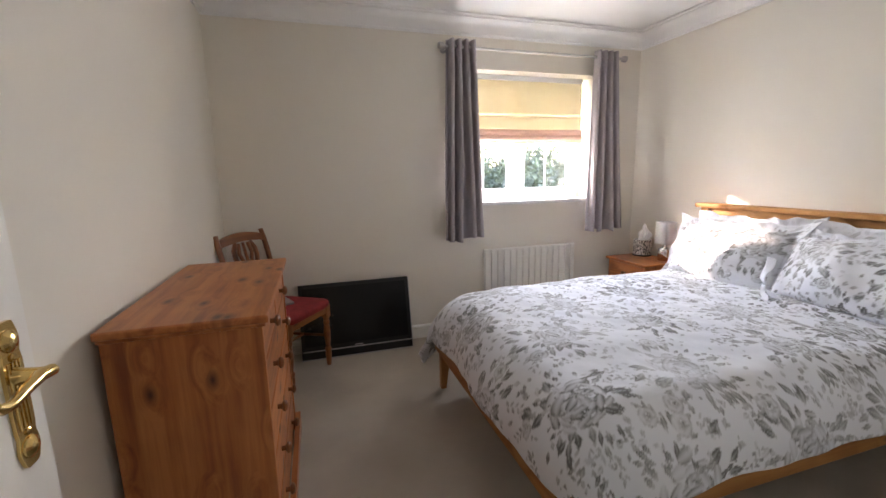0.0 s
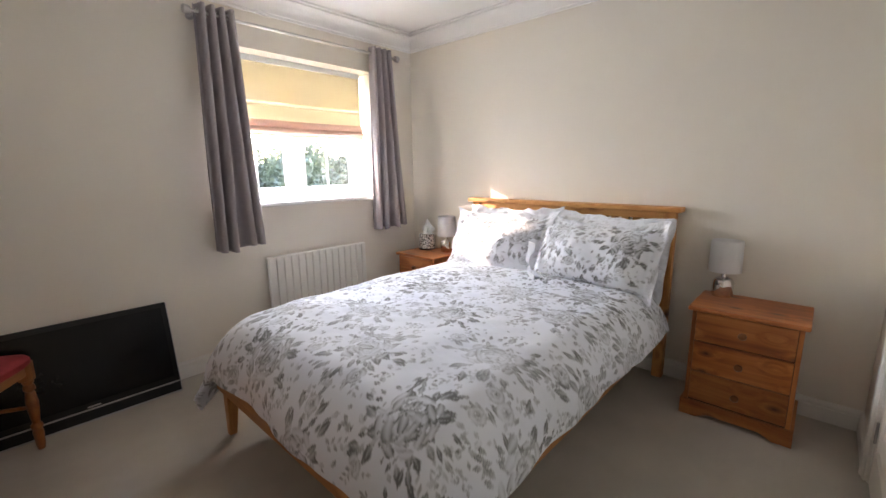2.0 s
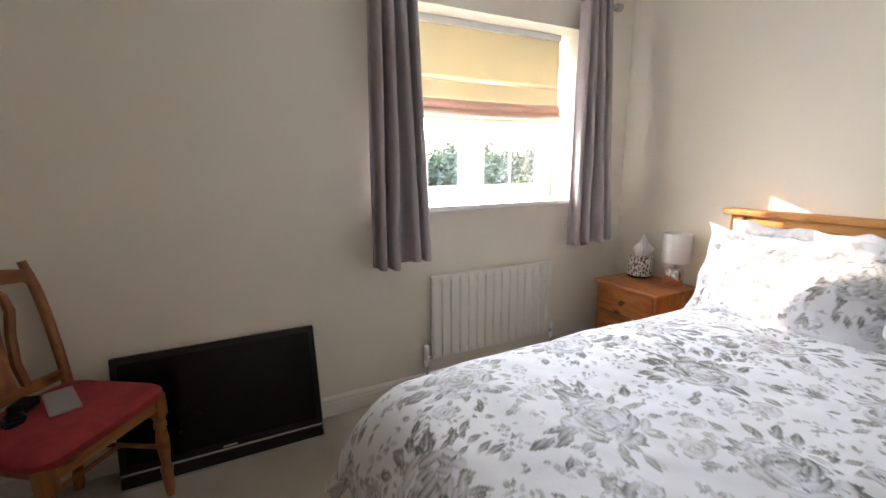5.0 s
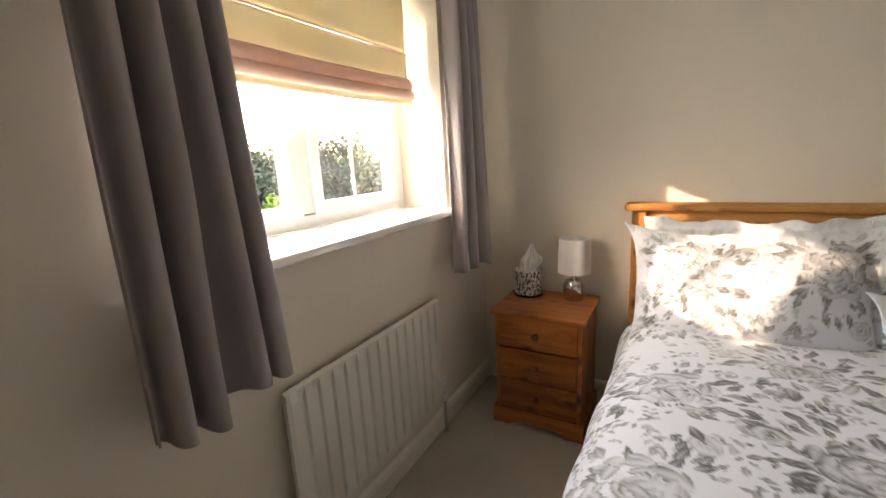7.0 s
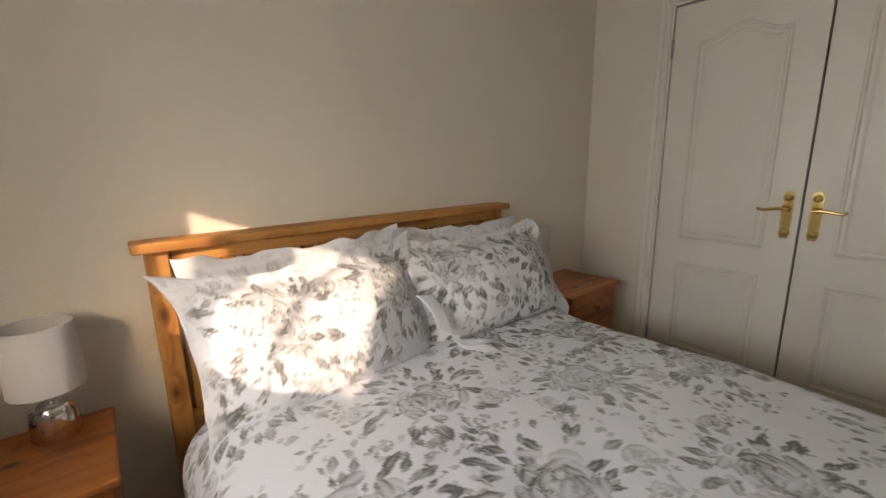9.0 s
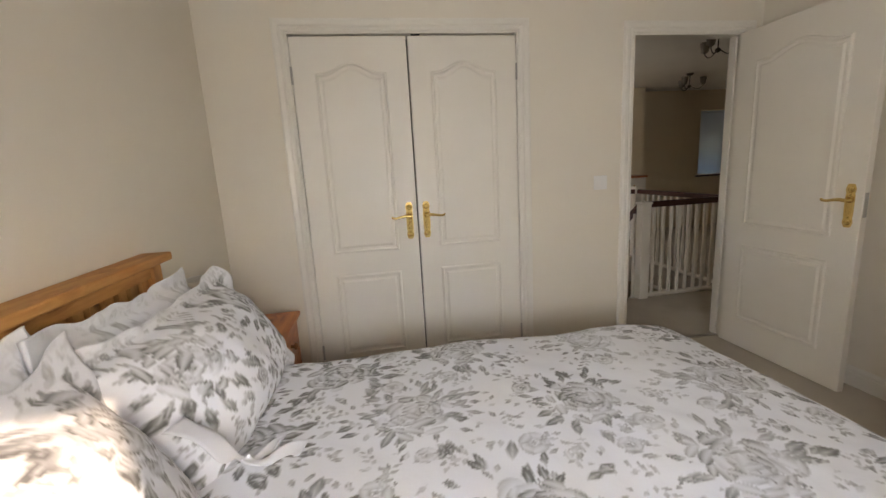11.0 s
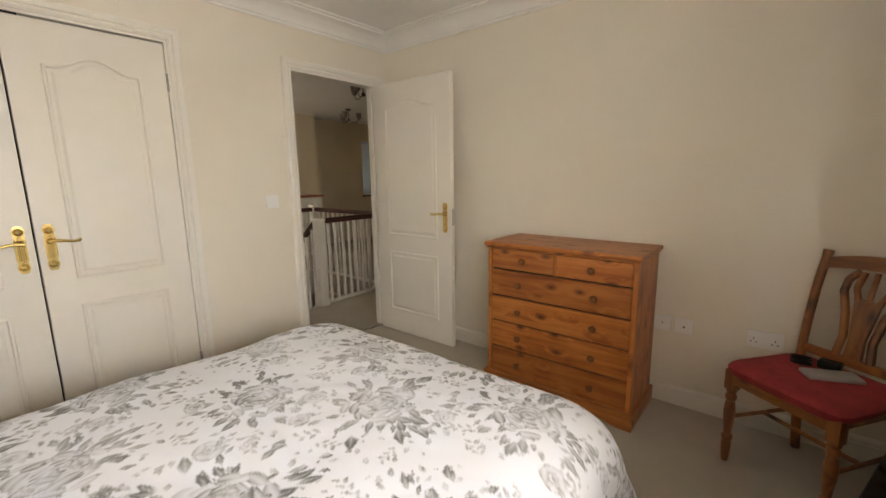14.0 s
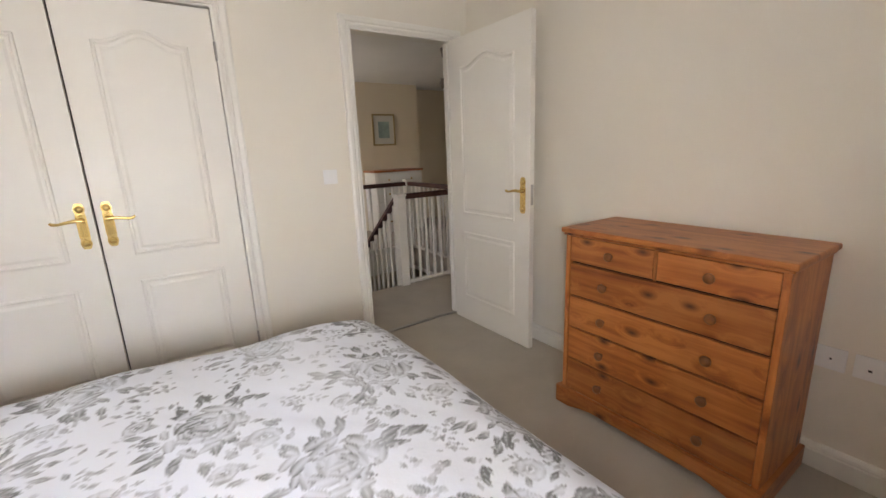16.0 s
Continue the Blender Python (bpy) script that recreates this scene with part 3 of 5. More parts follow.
def lever_handle(parent, x, y, z, out, turn):
    """A brass plate with scrolled ends and a curved lever; out: the way that it stands off, turn: the way the lever points."""
    outline = []
    for k in range(48):
        a = 2 * math.pi * k / 48
        s, c = math.sin(a), math.cos(a)
        zz = 0.108 * math.copysign(abs(s) ** 0.6, s)
        ww = 0.0205 * math.copysign(abs(c) ** 0.32, c) * (1 + 0.16 * math.exp(-((abs(zz) - 0.082) / 0.012) ** 2) - 0.12 * math.exp(-((abs(zz) - 0.062) / 0.008) ** 2))
        outline.append((x + ww, z + zz))
    bm = slab(outline, 1, min(y, y + out * 0.005), max(y, y + out * 0.005))
    for gx in (-0.011, -0.004, 0.004, 0.011):
        tube([(x + gx, y + out * 0.005, z - 0.05), (x + gx, y + out * 0.005, z + 0.05)], 0.0022, 6, bm)
    for dz in (-0.080, 0.080):
        lathe([(0.017, 0.0), (0.016, 0.003), (0.010, 0.007), (0.004, 0.0085)], 16, Matrix.Translation((x, y + out * 0.0045, z + dz)) @ Matrix.Rotation(-out * math.pi / 2, 4, "X"), bm)
    h = part("handle", bm, brass, parent, "polished brass lever handle on a long plate")
    zz = z + 0.028
    bm = tube([(x, y + out * 0.006, zz), (x, y + out * 0.014, zz), (x, y + out * 0.030, zz), (x, y + out * 0.040, zz)], [0.014, 0.011, 0.009, 0.009])
    tube([(x + turn * d, y + out * 0.042, zz + u) for d, u in ((-0.008, 0.0), (0.02, 0.004), (0.05, 0.0), (0.08, -0.006), (0.098, -0.003), (0.106, 0.004))], [0.009, 0.009, 0.0075, 0.0065, 0.0075, 0.005], bm=bm)
    part("lever", bm, brass, h, smooth=True)
    for dz in (-0.056, 0.056):
        bm = lathe([(0.006, 0), (0.006, 0.002), (0.003, 0.0035)], 10, Matrix.Translation((x, y + out * 0.005, z + dz)) @ Matrix.Rotation(-out * math.pi / 2, 4, "X"))
        part("screw", bm, brass, h)


def panel_door(name, width, height, m, label, category, handle_x, turn, both, group=""):
    """A two-panel moulded door; its hinge edge at x = 0, its face at y = 0 and y = -0.038."""
    d = thing(name, m, label, category, group)
    bm = box(0, width, -0.038, 0, 0.008, height, 0.002, seg=1)
    part("leaf", bm, door_paint, d)
    margin = 0.125 if width > 0.7 else 0.118
    for y, out in ((0.0, 1), (-0.038, -1)) if both else ((0.0, 1),):
        bm = bmesh.new()
        moulded_panel(bm, margin, width - margin, 0.82, height - 0.13, y, out, 0.055)
        part("upper_panel", bm, door_paint, d, "raised arched panel")
        bm = bmesh.new()
        moulded_panel(bm, margin, width - margin, 0.195, 0.69, y, out, 0.0)
        part("lower_panel", bm, door_paint, d, "raised square panel")
        lever_handle(d, handle_x, y, 0.985, out, turn)
    return d


leaf = panel_door("door", 0.762, 1.985, Matrix.Translation((DX0 + 0.004, 0.026, 0)) @ Matrix.Rotation(radians(90.8), 4, "Z") , "white two-panel moulded door standing open", "door", 0.708, -1, True)
bm = box(0.761, 0.7645, -0.030, -0.008, 0.93, 1.05, 0.001)
part("latch_plate", bm, steel, leaf, "steel latch plate in the door edge")
W2 = (CX1 - CX0 - 0.016) / 2
for k, (x, sx) in enumerate(((CX0 + 0.004, 1), (CX1 - 0.004, -1))):
    w = panel_door("wardrobe_door", W2, 1.995, Matrix.Translation((x, -0.004, 0)) @ Matrix.Diagonal((sx, 1, 1, 1)), "white arched two-panel fitted wardrobe door, shut", "wardrobe door", W2 - 0.046, -1, False, "fitted wardrobe doors")
    for z in (0.225, 1.80):
        bm = lathe([(0.006, -0.045), (0.006, 0.045)], 10, Matrix.Translation((-0.002, 0.003, z)))
        part("hinge", bm, steel, w, "grey metal hinge")
bm = box(CX0 + 0.55, CX0 + 0.60, -0.002, 0.006, CZ - 0.012, CZ - 0.004, 0.001)
structure("wardrobe_catch", bm, black_plastic, "small dark catch over the wardrobe doors", "catch")


# ---- window ----
win = tagged(new("window_1"), "white plastic casement window with two glazed sashes", "window", kind="structure")
FY0, FY1 = 3.335, 3.405
bm = box(WX0, WX0 + 0.055, FY0, FY1, WZ0, WZ1, 0.004)
box(WX1 - 0.055, WX1, FY0, FY1, WZ0, WZ1, 0.004, bm)
MID = (WX0 + WX1) / 2
box(MID - 0.033, MID + 0.033, FY0, FY1, WZ0 + 0.05, WZ1 - 0.05, 0.004, bm)
box(WX0 + 0.055, WX1 - 0.055, FY0, FY1, WZ0, WZ0 + 0.046, 0.004, bm)
box(WX0 + 0.055, WX1 - 0.055, FY0, FY1, WZ1 - 0.055, WZ1, 0.004, bm)
part("window_frame", bm, pvc, win)
for a, b, hx in ((WX0 + 0.05, MID - 0.030, -1), (MID + 0.030, WX1 - 0.05, 1)):
    z0, z1 = WZ0 + 0.04, WZ1 - 0.04
    y0, y1 = FY0 - 0.012, FY1 - 0.012
    e = 0.045
    bm = box(a, a + e, y0, y1, z0, z1, 0.006)
    box(b - e, b, y0, y1, z0, z1, 0.006, bm)
    box(a + e, b - e, y0, y1, z0, z0 + e, 0.006, bm)
    box(a + e, b - e, y0, y1, z1 - e, z1, 0.006, bm)
    s = part("sash", bm, pvc, win)
    c = (a + b) / 2
    bm = box(c - 0.006, c + 0.006, 3.362, 3.372, z0 + e, z1 - e, 0.002)
    box(a + e, c - 0.006, 3.362, 3.372, 1.632, 1.650, 0.002, bm)
    box(c + 0.006, b - e, 3.362, 3.372, 1.632, 1.650, 0.002, bm)
    part("glazing_bar", bm, pvc, s)
    bm = box(a + e - 0.004, b - e + 0.004, 3.374, 3.378, z0 + e - 0.004, z1 - e + 0.004)
    g = part("pane", bm, glass, s, "clear glass pane")
    g.visible_shadow = False
    hxx = (b - 0.024) if hx < 0 else (a + 0.024)
    bm = box(hxx - 0.011, hxx + 0.011, y0 - 0.008, y0, 1.49, 1.56, 0.003)
    tube([(hxx, y0 - 0.004, 1.525), (hxx, y0 - 0.030, 1.525), (hxx, y0 - 0.040, 1.50), (hxx, y0 - 0.040, 1.45), (hxx, y0 - 0.030, 1.415)], [0.008, 0.008, 0.009, 0.008, 0.006], bm=bm)
    part("window_handle", bm, pvc, s, "white window handle", True)
bm = box(WX0, WX1, Y1 + 0.001, FY0, WZ0 - 0.032, WZ0, 0)
box(WX0 - 0.04, WX1 + 0.04, 3.035, Y1 - 0.001, WZ0 - 0.030, WZ0, 0.008, bm)
part("window_sill", bm, sill_paint, win, "glossy white sill board")

# roman blind
bl = thing("roman_blind", Matrix.Identity(4), "cream roman blind half drawn, lit from behind", "blind")
BX0, BX1 = WX0 + 0.045, WX1 - 0.055


def blind_sheet(rows, name, material):
    zs = np.array([r[1] for r in rows])
    ys = np.array([r[0] for r in rows])
    xs = np.linspace(BX0, BX1, 40)
    pts = np.zeros((len(rows), 40, 3))
    pts[..., 0] = xs[None] + 0.004 * soft_noise(zs, zs * 0, 0.1, 3)[:, None]
    pts[..., 1] = ys[:, None] + 0.006 * soft_noise(*np.meshgrid(zs, xs, indexing="ij"), 0.25, 5)
    pts[..., 2] = zs[:, None] - 0.006 * np.sin(np.linspace(0, math.pi, 40))[None] * (zs < 1.7)[:, None]
    ob = from_grid(name, pts, material, bl)
    ob.modifiers.new("thick", "SOLIDIFY").thickness = 0.003
    return ob


blind_sheet([(3.240 - 0.004 * math.sin((2.03 - z) * 12), z) for z in np.linspace(2.03, 1.735, 14)], "upper_panel", blind_cloth)
blind_sheet([(3.232 + 0.006 * math.sin((z - 1.6) * 20), z) for z in np.linspace(1.731, 1.615, 10)], "middle_panel", blind_cloth)
blind_sheet([(3.226 - 0.016 * math.sin(math.pi * (1.63 - z) / 0.055), z) for z in np.linspace(1.630, 1.575, 10)], "upper_fold", blind_fold)
blind_sheet([(3.220 - 0.018 * math.sin(math.pi * (1.585 - z) / 0.05), z) for z in np.linspace(1.583, 1.542, 8)], "lower_fold", blind_fold)
blind_sheet([(3.226 - 0.006 * math.sin(math.pi * (1.55 - z) / 0.03), z) for z in np.linspace(1.552, 1.522, 6)], "hem", blind_cloth)
part("head_rail", box(BX0, BX1, 3.225, 3.262, 2.005, WZ1 - 0.002, 0.003), pvc, bl)
for z in (1.733,):
    part("rod", tube([(BX0, 3.229, z), (BX1, 3.229, z)], 0.0035), blind_fold, bl)

# curtain rail and curtains
pole = thing("curtain_pole", Matrix.Identity(4), "slim brushed steel curtain pole with barrel finials", "curtain pole")
RODY, RODZ = 2.995, 2.158
part("pole", tube([(1.025, RODY, RODZ), (2.525, RODY, RODZ)], 0.0095, 14), steel, pole, smooth=True)
for x, s in ((1.025, -1), (2.525, 1)):
    bm = lathe([(0.010, 0), (0.021, 0.002), (0.024, 0.010), (0.024, 0.034), (0.018, 0.040), (0.006, 0.042)], 18, Matrix.Translation((x, RODY, RODZ)) @ Matrix.Rotation(s * math.pi / 2, 4, "Y"))
    part("finial", bm, steel, pole, smooth=True)
for x in (1.040, 2.512):
    bm = tube([(x - math.copysign(0.012, x - 1.7), RODY, RODZ), (x - math.copysign(0.012, x - 1.7), Y1, RODZ)], 0.006)
    lathe([(0.022, 0), (0.022, 0.005), (0.012, 0.008)], 16, Matrix.Translation((x - math.copysign(0.012, x - 1.7), Y1, RODZ)) @ Matrix.Rotation(math.pi / 2, 4, "X"), bm)
    part("bracket", bm, steel, pole, smooth=True)


def curtain(top, bottom, z0, seed, folds, phase):
    c = thing("curtain", Matrix.Identity(4), "grey lined eyelet curtain drawn to one side", "curtain", "window curtains")
    n, rows = 150, 60
    s = np.linspace(0, 1, n)[None]
    z = np.linspace(2.205, z0, rows)[:, None]
    k = (2.205 - z) / (2.205 - z0)
    wob = soft_noise(s * 2 + 0 * z, z + 0 * s, 0.45, seed)
    uneven = s + 0.055 * k * np.sin(2 * math.pi * 1.4 * s + seed) * (1 + 0.4 * wob)
    turn = 2 * math.pi * folds * uneven + phase + 0.6 * wob * k
    x = (top[0] * (1 - k) + bottom[0] * k) + (s - 0.014 * np.sin(2 * turn)) * ((top[1] - top[0]) * (1 - k) + (bottom[1] - bottom[0]) * k)
    y = RODY - 0.024 * k + (0.034 + 0.006 * k) * (1 + 0.45 * k * np.sin(7 * s + seed)) * np.sin(turn) + 0.016 * wob * k
    pts = np.stack([x + 0.012 * k * wob, y, z + 0 * s - 0.018 * k * soft_noise(s * 3 + 0 * z, 0 * s + 0 * z, 0.4, seed + 1)], -1)
    ob = from_grid("cloth", pts, curtain_cloth, c)
    ob.modifiers.new("thick", "SOLIDIFY").thickness = 0.004
    for f in range(int(folds * 2)):
        sx = (f * math.pi - phase + math.pi * math.ceil(phase / math.pi)) / (2 * math.pi * folds)
        xx = top[0] + sx * (top[1] - top[0])
        if top[0] < xx < top[1]:
            bm = bmesh.new()
            bmesh.ops.create_cone(bm, cap_ends=False, segments=18, radius1=0.024, radius2=0.024, depth=0.008, matrix=Matrix.Translation((xx, RODY, RODZ)) @ Matrix.Rotation(radians(50 if f % 2 else -50), 4, "Z") @ Matrix.Rotation(math.pi / 2, 4, "X"))
            part("eyelet", bm, steel, c)


curtain((1.050, 1.262), (1.002, 1.325), 0.784, 11, 4.0, 0.6)
curtain((2.278, 2.485), (2.240, 2.590), 0.785, 17, 4.0, 2.4)

# radiator
rad = thing("radiator", Matrix.Translation((1.353, 3.045, 0)), "white ribbed panel radiator under the window", "radiator")
bm = bmesh.new()
prof = []
RW = 0.83
ribs = 14
prof.append((0.0, 0.018))
prof.append((0.0, 0.006))
prof.append((0.012, 0.0))
for k in range(ribs):
    c = 0.05 + (RW - 0.1) * k / (ribs - 1)
    prof += [(c - 0.015, 0.0), (c - 0.010, 0.011), (c + 0.010, 0.011), (c + 0.015, 0.0)]
prof += [(RW - 0.012, 0.0), (RW, 0.006), (RW, 0.018)]
cols = []
for z in (0.205, 0.235, 0.645, 0.675):
    flat = z in (0.205, 0.675)
    cols.append([bm.verts.new((x, (0.005 if flat else y), z)) for x, y in prof])
cols.insert(0, [bm.verts.new((x, 0.018, 0.195)) for x, y in prof])
cols.append([bm.verts.new((x, 0.018, 0.683)) for x, y in prof])
for a, b in zip(cols, cols[1:]):
    for k in range(len(a) - 1):
        bm.faces.new((a[k], a[k + 1], b[k + 1], b[k]))
part("front_panel", bm, radiator_paint, rad)
part("back_panel", box(0.002, RW - 0.002, 0.018, 0.024, 0.197, 0.681, 0.002), radiator_paint, rad)
bm = bmesh.new()
for k in range(36):
    x = 0.04 + (RW - 0.08) * k / 35
    box(x - 0.001, x + 0.001, 0.024, 0.046, 0.215, 0.672, bm=bm)
part("fins", bm, radiator_paint, rad)
for x in (0.12, RW - 0.12):
    part("bracket", box(x - 0.015, x + 0.015, 0.046, 0.055, 0.24, 0.64), radiator_paint, rad)
for x, s in ((-0.03, -1), (RW + 0.03, 1)):
    bm = tube([(x, 0.02, 0.0), (x, 0.02, 0.17)], 0.0075)
    tube([(x, 0.02, 0.215), (x - s * 0.045, 0.02, 0.215)], 0.010, bm=bm)
    v = part("valve", bm, steel, rad, "metal radiator valve", True)
    bm = lathe([(0.013, 0.165), (0.016, 0.18), (0.016, 0.195), (0.012, 0.20), (0.014, 0.23), (0.017, 0.235), (0.017, 0.275), (0.012, 0.285)], 16, Matrix.Translation((x, 0.02, 0)))
    part("valve_cap", bm, pvc, v, "white plastic cap", True)

# ---- bed ----
bed = thing("bed", Matrix.Identity(4), "double bed frame of orange pine with a slatted headboard", "bed")
BX, BY0, BY1 = 0.715, 0.875, 2.300
part("side_rail", box(BX + 0.02, 2.70, BY0 + 0.012, BY0 + 0.036, 0.255, 0.375, 0.004), bed_x, bed)
part("side_rail", box(BX + 0.02, 2.70, BY1 - 0.036, BY1 - 0.012, 0.255, 0.375, 0.004), bed_x, bed)
part("foot_rail", box(BX, BX + 0.026, BY0 + 0.01, BY1 - 0.01, 0.255, 0.385, 0.004), bed_y, bed)
for y, s in ((BY0, 1), (BY1, -1)):
    bm = bmesh.new()
    ring = []
    for z, w in ((0.0, 0.034), (0.25, 0.058), (0.375, 0.058)):
        a, b = sorted((y, y + s * w))
        ring.append([bm.verts.new(p) for p in ((BX + 0.027, a, z), (BX + 0.027 + w, a, z), (BX + 0.027 + w, b, z), (BX + 0.027, b, z))])
    for p, q in zip(ring, ring[1:]):
        for k in range(4):
            bm.faces.new((p[k], p[(k + 1) % 4], q[(k + 1) % 4], q[k]))
    bm.faces.new(ring[0][::-1])
    bm.faces.new(ring[-1])
    bmesh.ops.bevel(bm, geom=bm.edges[:], offset=0.003, segments=2, affect="EDGES")
    part("foot_leg", bm, bed_z, bed)
HX = 2.725
for y0 in (0.872, 2.278):
    part("headboard_post", box(HX, HX + 0.05, y0, y0 + 0.058, 0.0, 1.012, 0.004), bed_z, bed)
part("headboard_rail", box(HX + 0.008, HX + 0.042, 0.930, 2.278, 0.968, 1.012, 0.003), bed_y, bed)
part("headboard_rail", box(HX + 0.008, HX + 0.042, 0.930, 2.278, 0.40, 0.50, 0.003), bed_y, bed)
part("headboard_cap", box(HX - 0.028, HX + 0.072, 0.842, 2.366, 1.0125, 1.042, 0.007, seg=3), bed_cap, bed)
for k in range(21):
    y = 0.930 + (k + 0.5) * (2.278 - 0.930) / 21
    part("headboard_slat", box(HX + 0.014, HX + 0.036, y - 0.020, y + 0.020, 0.4985, 0.9695), bed_z, bed)
for k in range(9):
    x = 0.80 + k * 0.225
    part("base_slat", box(x, x + 0.07, BY0 + 0.037, BY1 - 0.037, 0.315, 0.333, 0.002), bed_y, bed)

mat = thing("mattress", Matrix.Identity(4), "white double mattress under the duvet", "mattress")
part("body", box(0.80, 2.68, 0.93, 2.25, 0.334, 0.545, 0.05, seg=4), mattress_cloth, mat, smooth=True)

# duvet: a printed sheet laid over the mattress and hanging over its edges
STEP = 0.0048
A0, A1, B0, B1 = 0.575, 2.48, 0.715, 2.555
na, nb = int((A1 - A0) / STEP) + 1, int((B1 - B0) / STEP) + 1
av, bv = np.meshgrid(A0 + np.arange(na) * STEP, B0 + np.arange(nb) * STEP, indexing="ij")
XE, YL, YH, RAD = 0.895, 1.010, 2.168, 0.19
ex = np.minimum(0, av - XE)
ey = np.where(av < 9, np.minimum(0, bv - YL) + np.maximum(0, bv - YH), 0)
dist = np.hypot(ex, ey)
safe = np.maximum(dist, 1e-6)
corner = np.minimum(np.abs(ex), np.abs(ey)) / np.maximum(np.maximum(np.abs(ex), np.abs(ey)), 1e-6)
dist = dist * (1 - 0.12 * corner)
lim = radians(78)
th = np.minimum(dist / RAD, lim)
rest = np.maximum(0, dist - lim * RAD)
out = RAD * np.sin(th) + rest * math.cos(lim)
drop = RAD * (1 - np.cos(th)) + rest * math.sin(lim)
hang = np.clip(dist / 0.35, 0, 1)
wave = soft_noise(av + bv, av - bv, 0.16, 21) * 0.5 + soft_noise(av, bv, 0.3, 22)
px = np.clip(av, XE, None) + ex / safe * (out + 0.022 * hang * wave)
py = np.clip(bv, YL, YH) + ey / safe * (out + 0.022 * hang * wave)
flare = np.clip(-ex / 0.28, 0, 1) * np.clip(ey / 0.28, 0, 1)
px = px - 0.10 * flare
mid = np.clip(1 - ((bv - 1.6) / 0.85) ** 2, 0, 1)
puff = 0.020 * mid + 0.010 * soft_noise(av, bv, 0.34, 23) + 0.005 * soft_noise(av + 0.3 * bv, bv, 0.13, 24) + 0.0025 * soft_noise(av, bv + 0.4 * av, 0.06, 25)
pz = 0.588 - drop + puff * (1 - 0.7 * hang) - 0.03 * np.clip((1.1 - av) / 0.35, 0, 1)
pz = pz - 0.07 * flare
py = py - 0.035 * np.clip((ey - 0.12) / 0.2, 0, 1) * (1 - flare)
pts = np.stack([px, py, pz], -1)
col = floral(A1 - A0, B1 - B0, STEP, 5)[:na, :nb]
duv = from_grid("duvet", pts, cotton, None, col)
md = duv.modifiers.new("thick", "SOLIDIFY")
md.thickness, md.offset = 0.022, -1
tagged(duv, "white duvet printed with grey peonies, spread over the bed", "duvet")


def pillow(m, w, h, fat, seed, label, strength=1.0, flange=0.055, sag=0.03, ear=1.0):
    """A stuffed pillow in a printed case with a flat border; local x across, y up the pillow, z out of its face."""
    st = 0.0056
    nx, ny = int(2 * w / st) + 1, int(2 * h / st) + 1
    x, y = np.meshgrid(np.linspace(-w, w, nx), np.linspace(-h, h, ny), indexing="ij")
    u, v = np.clip(np.abs(x) / (w - flange), 0, 1), np.clip(np.abs(y) / (h - flange), 0, 1)
    full = (1 - u ** 2.6) ** 0.55 * (1 - v ** 2.6) ** 0.55
    edge = np.clip(np.maximum(np.abs(x) - (w - flange), np.abs(y) - (h - flange)) / flange, 0, 1)
    crease = soft_noise(x + 5, y + 5, 0.17, seed) * 0.020 + soft_noise(x * 1.0 + 0.8 * y + 5, y * 0.5 + 5, 0.07, seed + 1) * 0.006 + soft_noise(x + 5, y + 5, 0.035, seed + 2) * 0.003
    tip = (np.abs(x) / w) ** 6 * (np.abs(y) / h) ** 6
    ripple = 0.026 * edge * soft_noise(x + y + 9, x - y + 9, 0.10, seed + 3)
    xs = x - np.sign(x) * 0.02 * (1 - (y / h) ** 2) * (np.abs(x) / w) ** 3
    xs = xs + np.sign(x) * 0.035 * ear * tip
    ys = y + np.sign(y) * 0.02 * ear * tip - np.sign(y) * 0.03 * (1 - (x / w) ** 2) * (np.abs(y) / h) ** 3 - sag * full + 0.012 * edge * soft_noise(x * 2 + 9, y * 2 + 9, 0.12, seed + 7)
    front = np.stack([xs, ys, fat * full + crease * (0.3 + full) + ripple + 0.003], -1)
    back = np.stack([xs, ys, -0.45 * fat * full + ripple - 0.003], -1)
    n = nx * ny
    idx = np.arange(n).reshape(nx, ny)
    q1 = np.stack([idx[:-1, :-1], idx[1:, :-1], idx[1:, 1:], idx[:-1, 1:]], -1).reshape(-1, 4)
    q2 = q1[:, ::-1] + n
    rim = np.concatenate([idx[:, 0], idx[-1, 1:], idx[-2::-1, -1], idx[0, -2:0:-1]])
    rim2 = np.roll(rim, -1)
    q3 = np.stack([rim2, rim, rim + n, rim2 + n], -1)
    me = bpy.data.meshes.new("pillow")
    me.from_pydata(np.concatenate([front.reshape(-1, 3), back.reshape(-1, 3)]).tolist(), [], np.concatenate([q1, q2, q3]).tolist())
    me.materials.append(cotton)
    tone = floral(2 * w, 2 * h, st, seed, 0.42, strength)
    tone = tone[:nx, :ny] if tone.shape[0] >= nx and tone.shape[1] >= ny else np.pad(tone, ((0, max(0, nx - tone.shape[0])), (0, max(0, ny - tone.shape[1])), (0, 0)), mode="edge")[:nx, :ny]
    tone[..., 0] *= 1 - 0.85 * edge
    ca = me.color_attributes.new("print", "FLOAT_COLOR", "POINT")
    ca.data.foreach_set("color", np.concatenate([tone.reshape(-1, 4)] * 2).astype(np.float32).ravel())
    me.shade_smooth()
    ob = new("pillow", me)
    ob.matrix_world = m
    return tagged(ob, label, "pillow", "pillows on the bed")


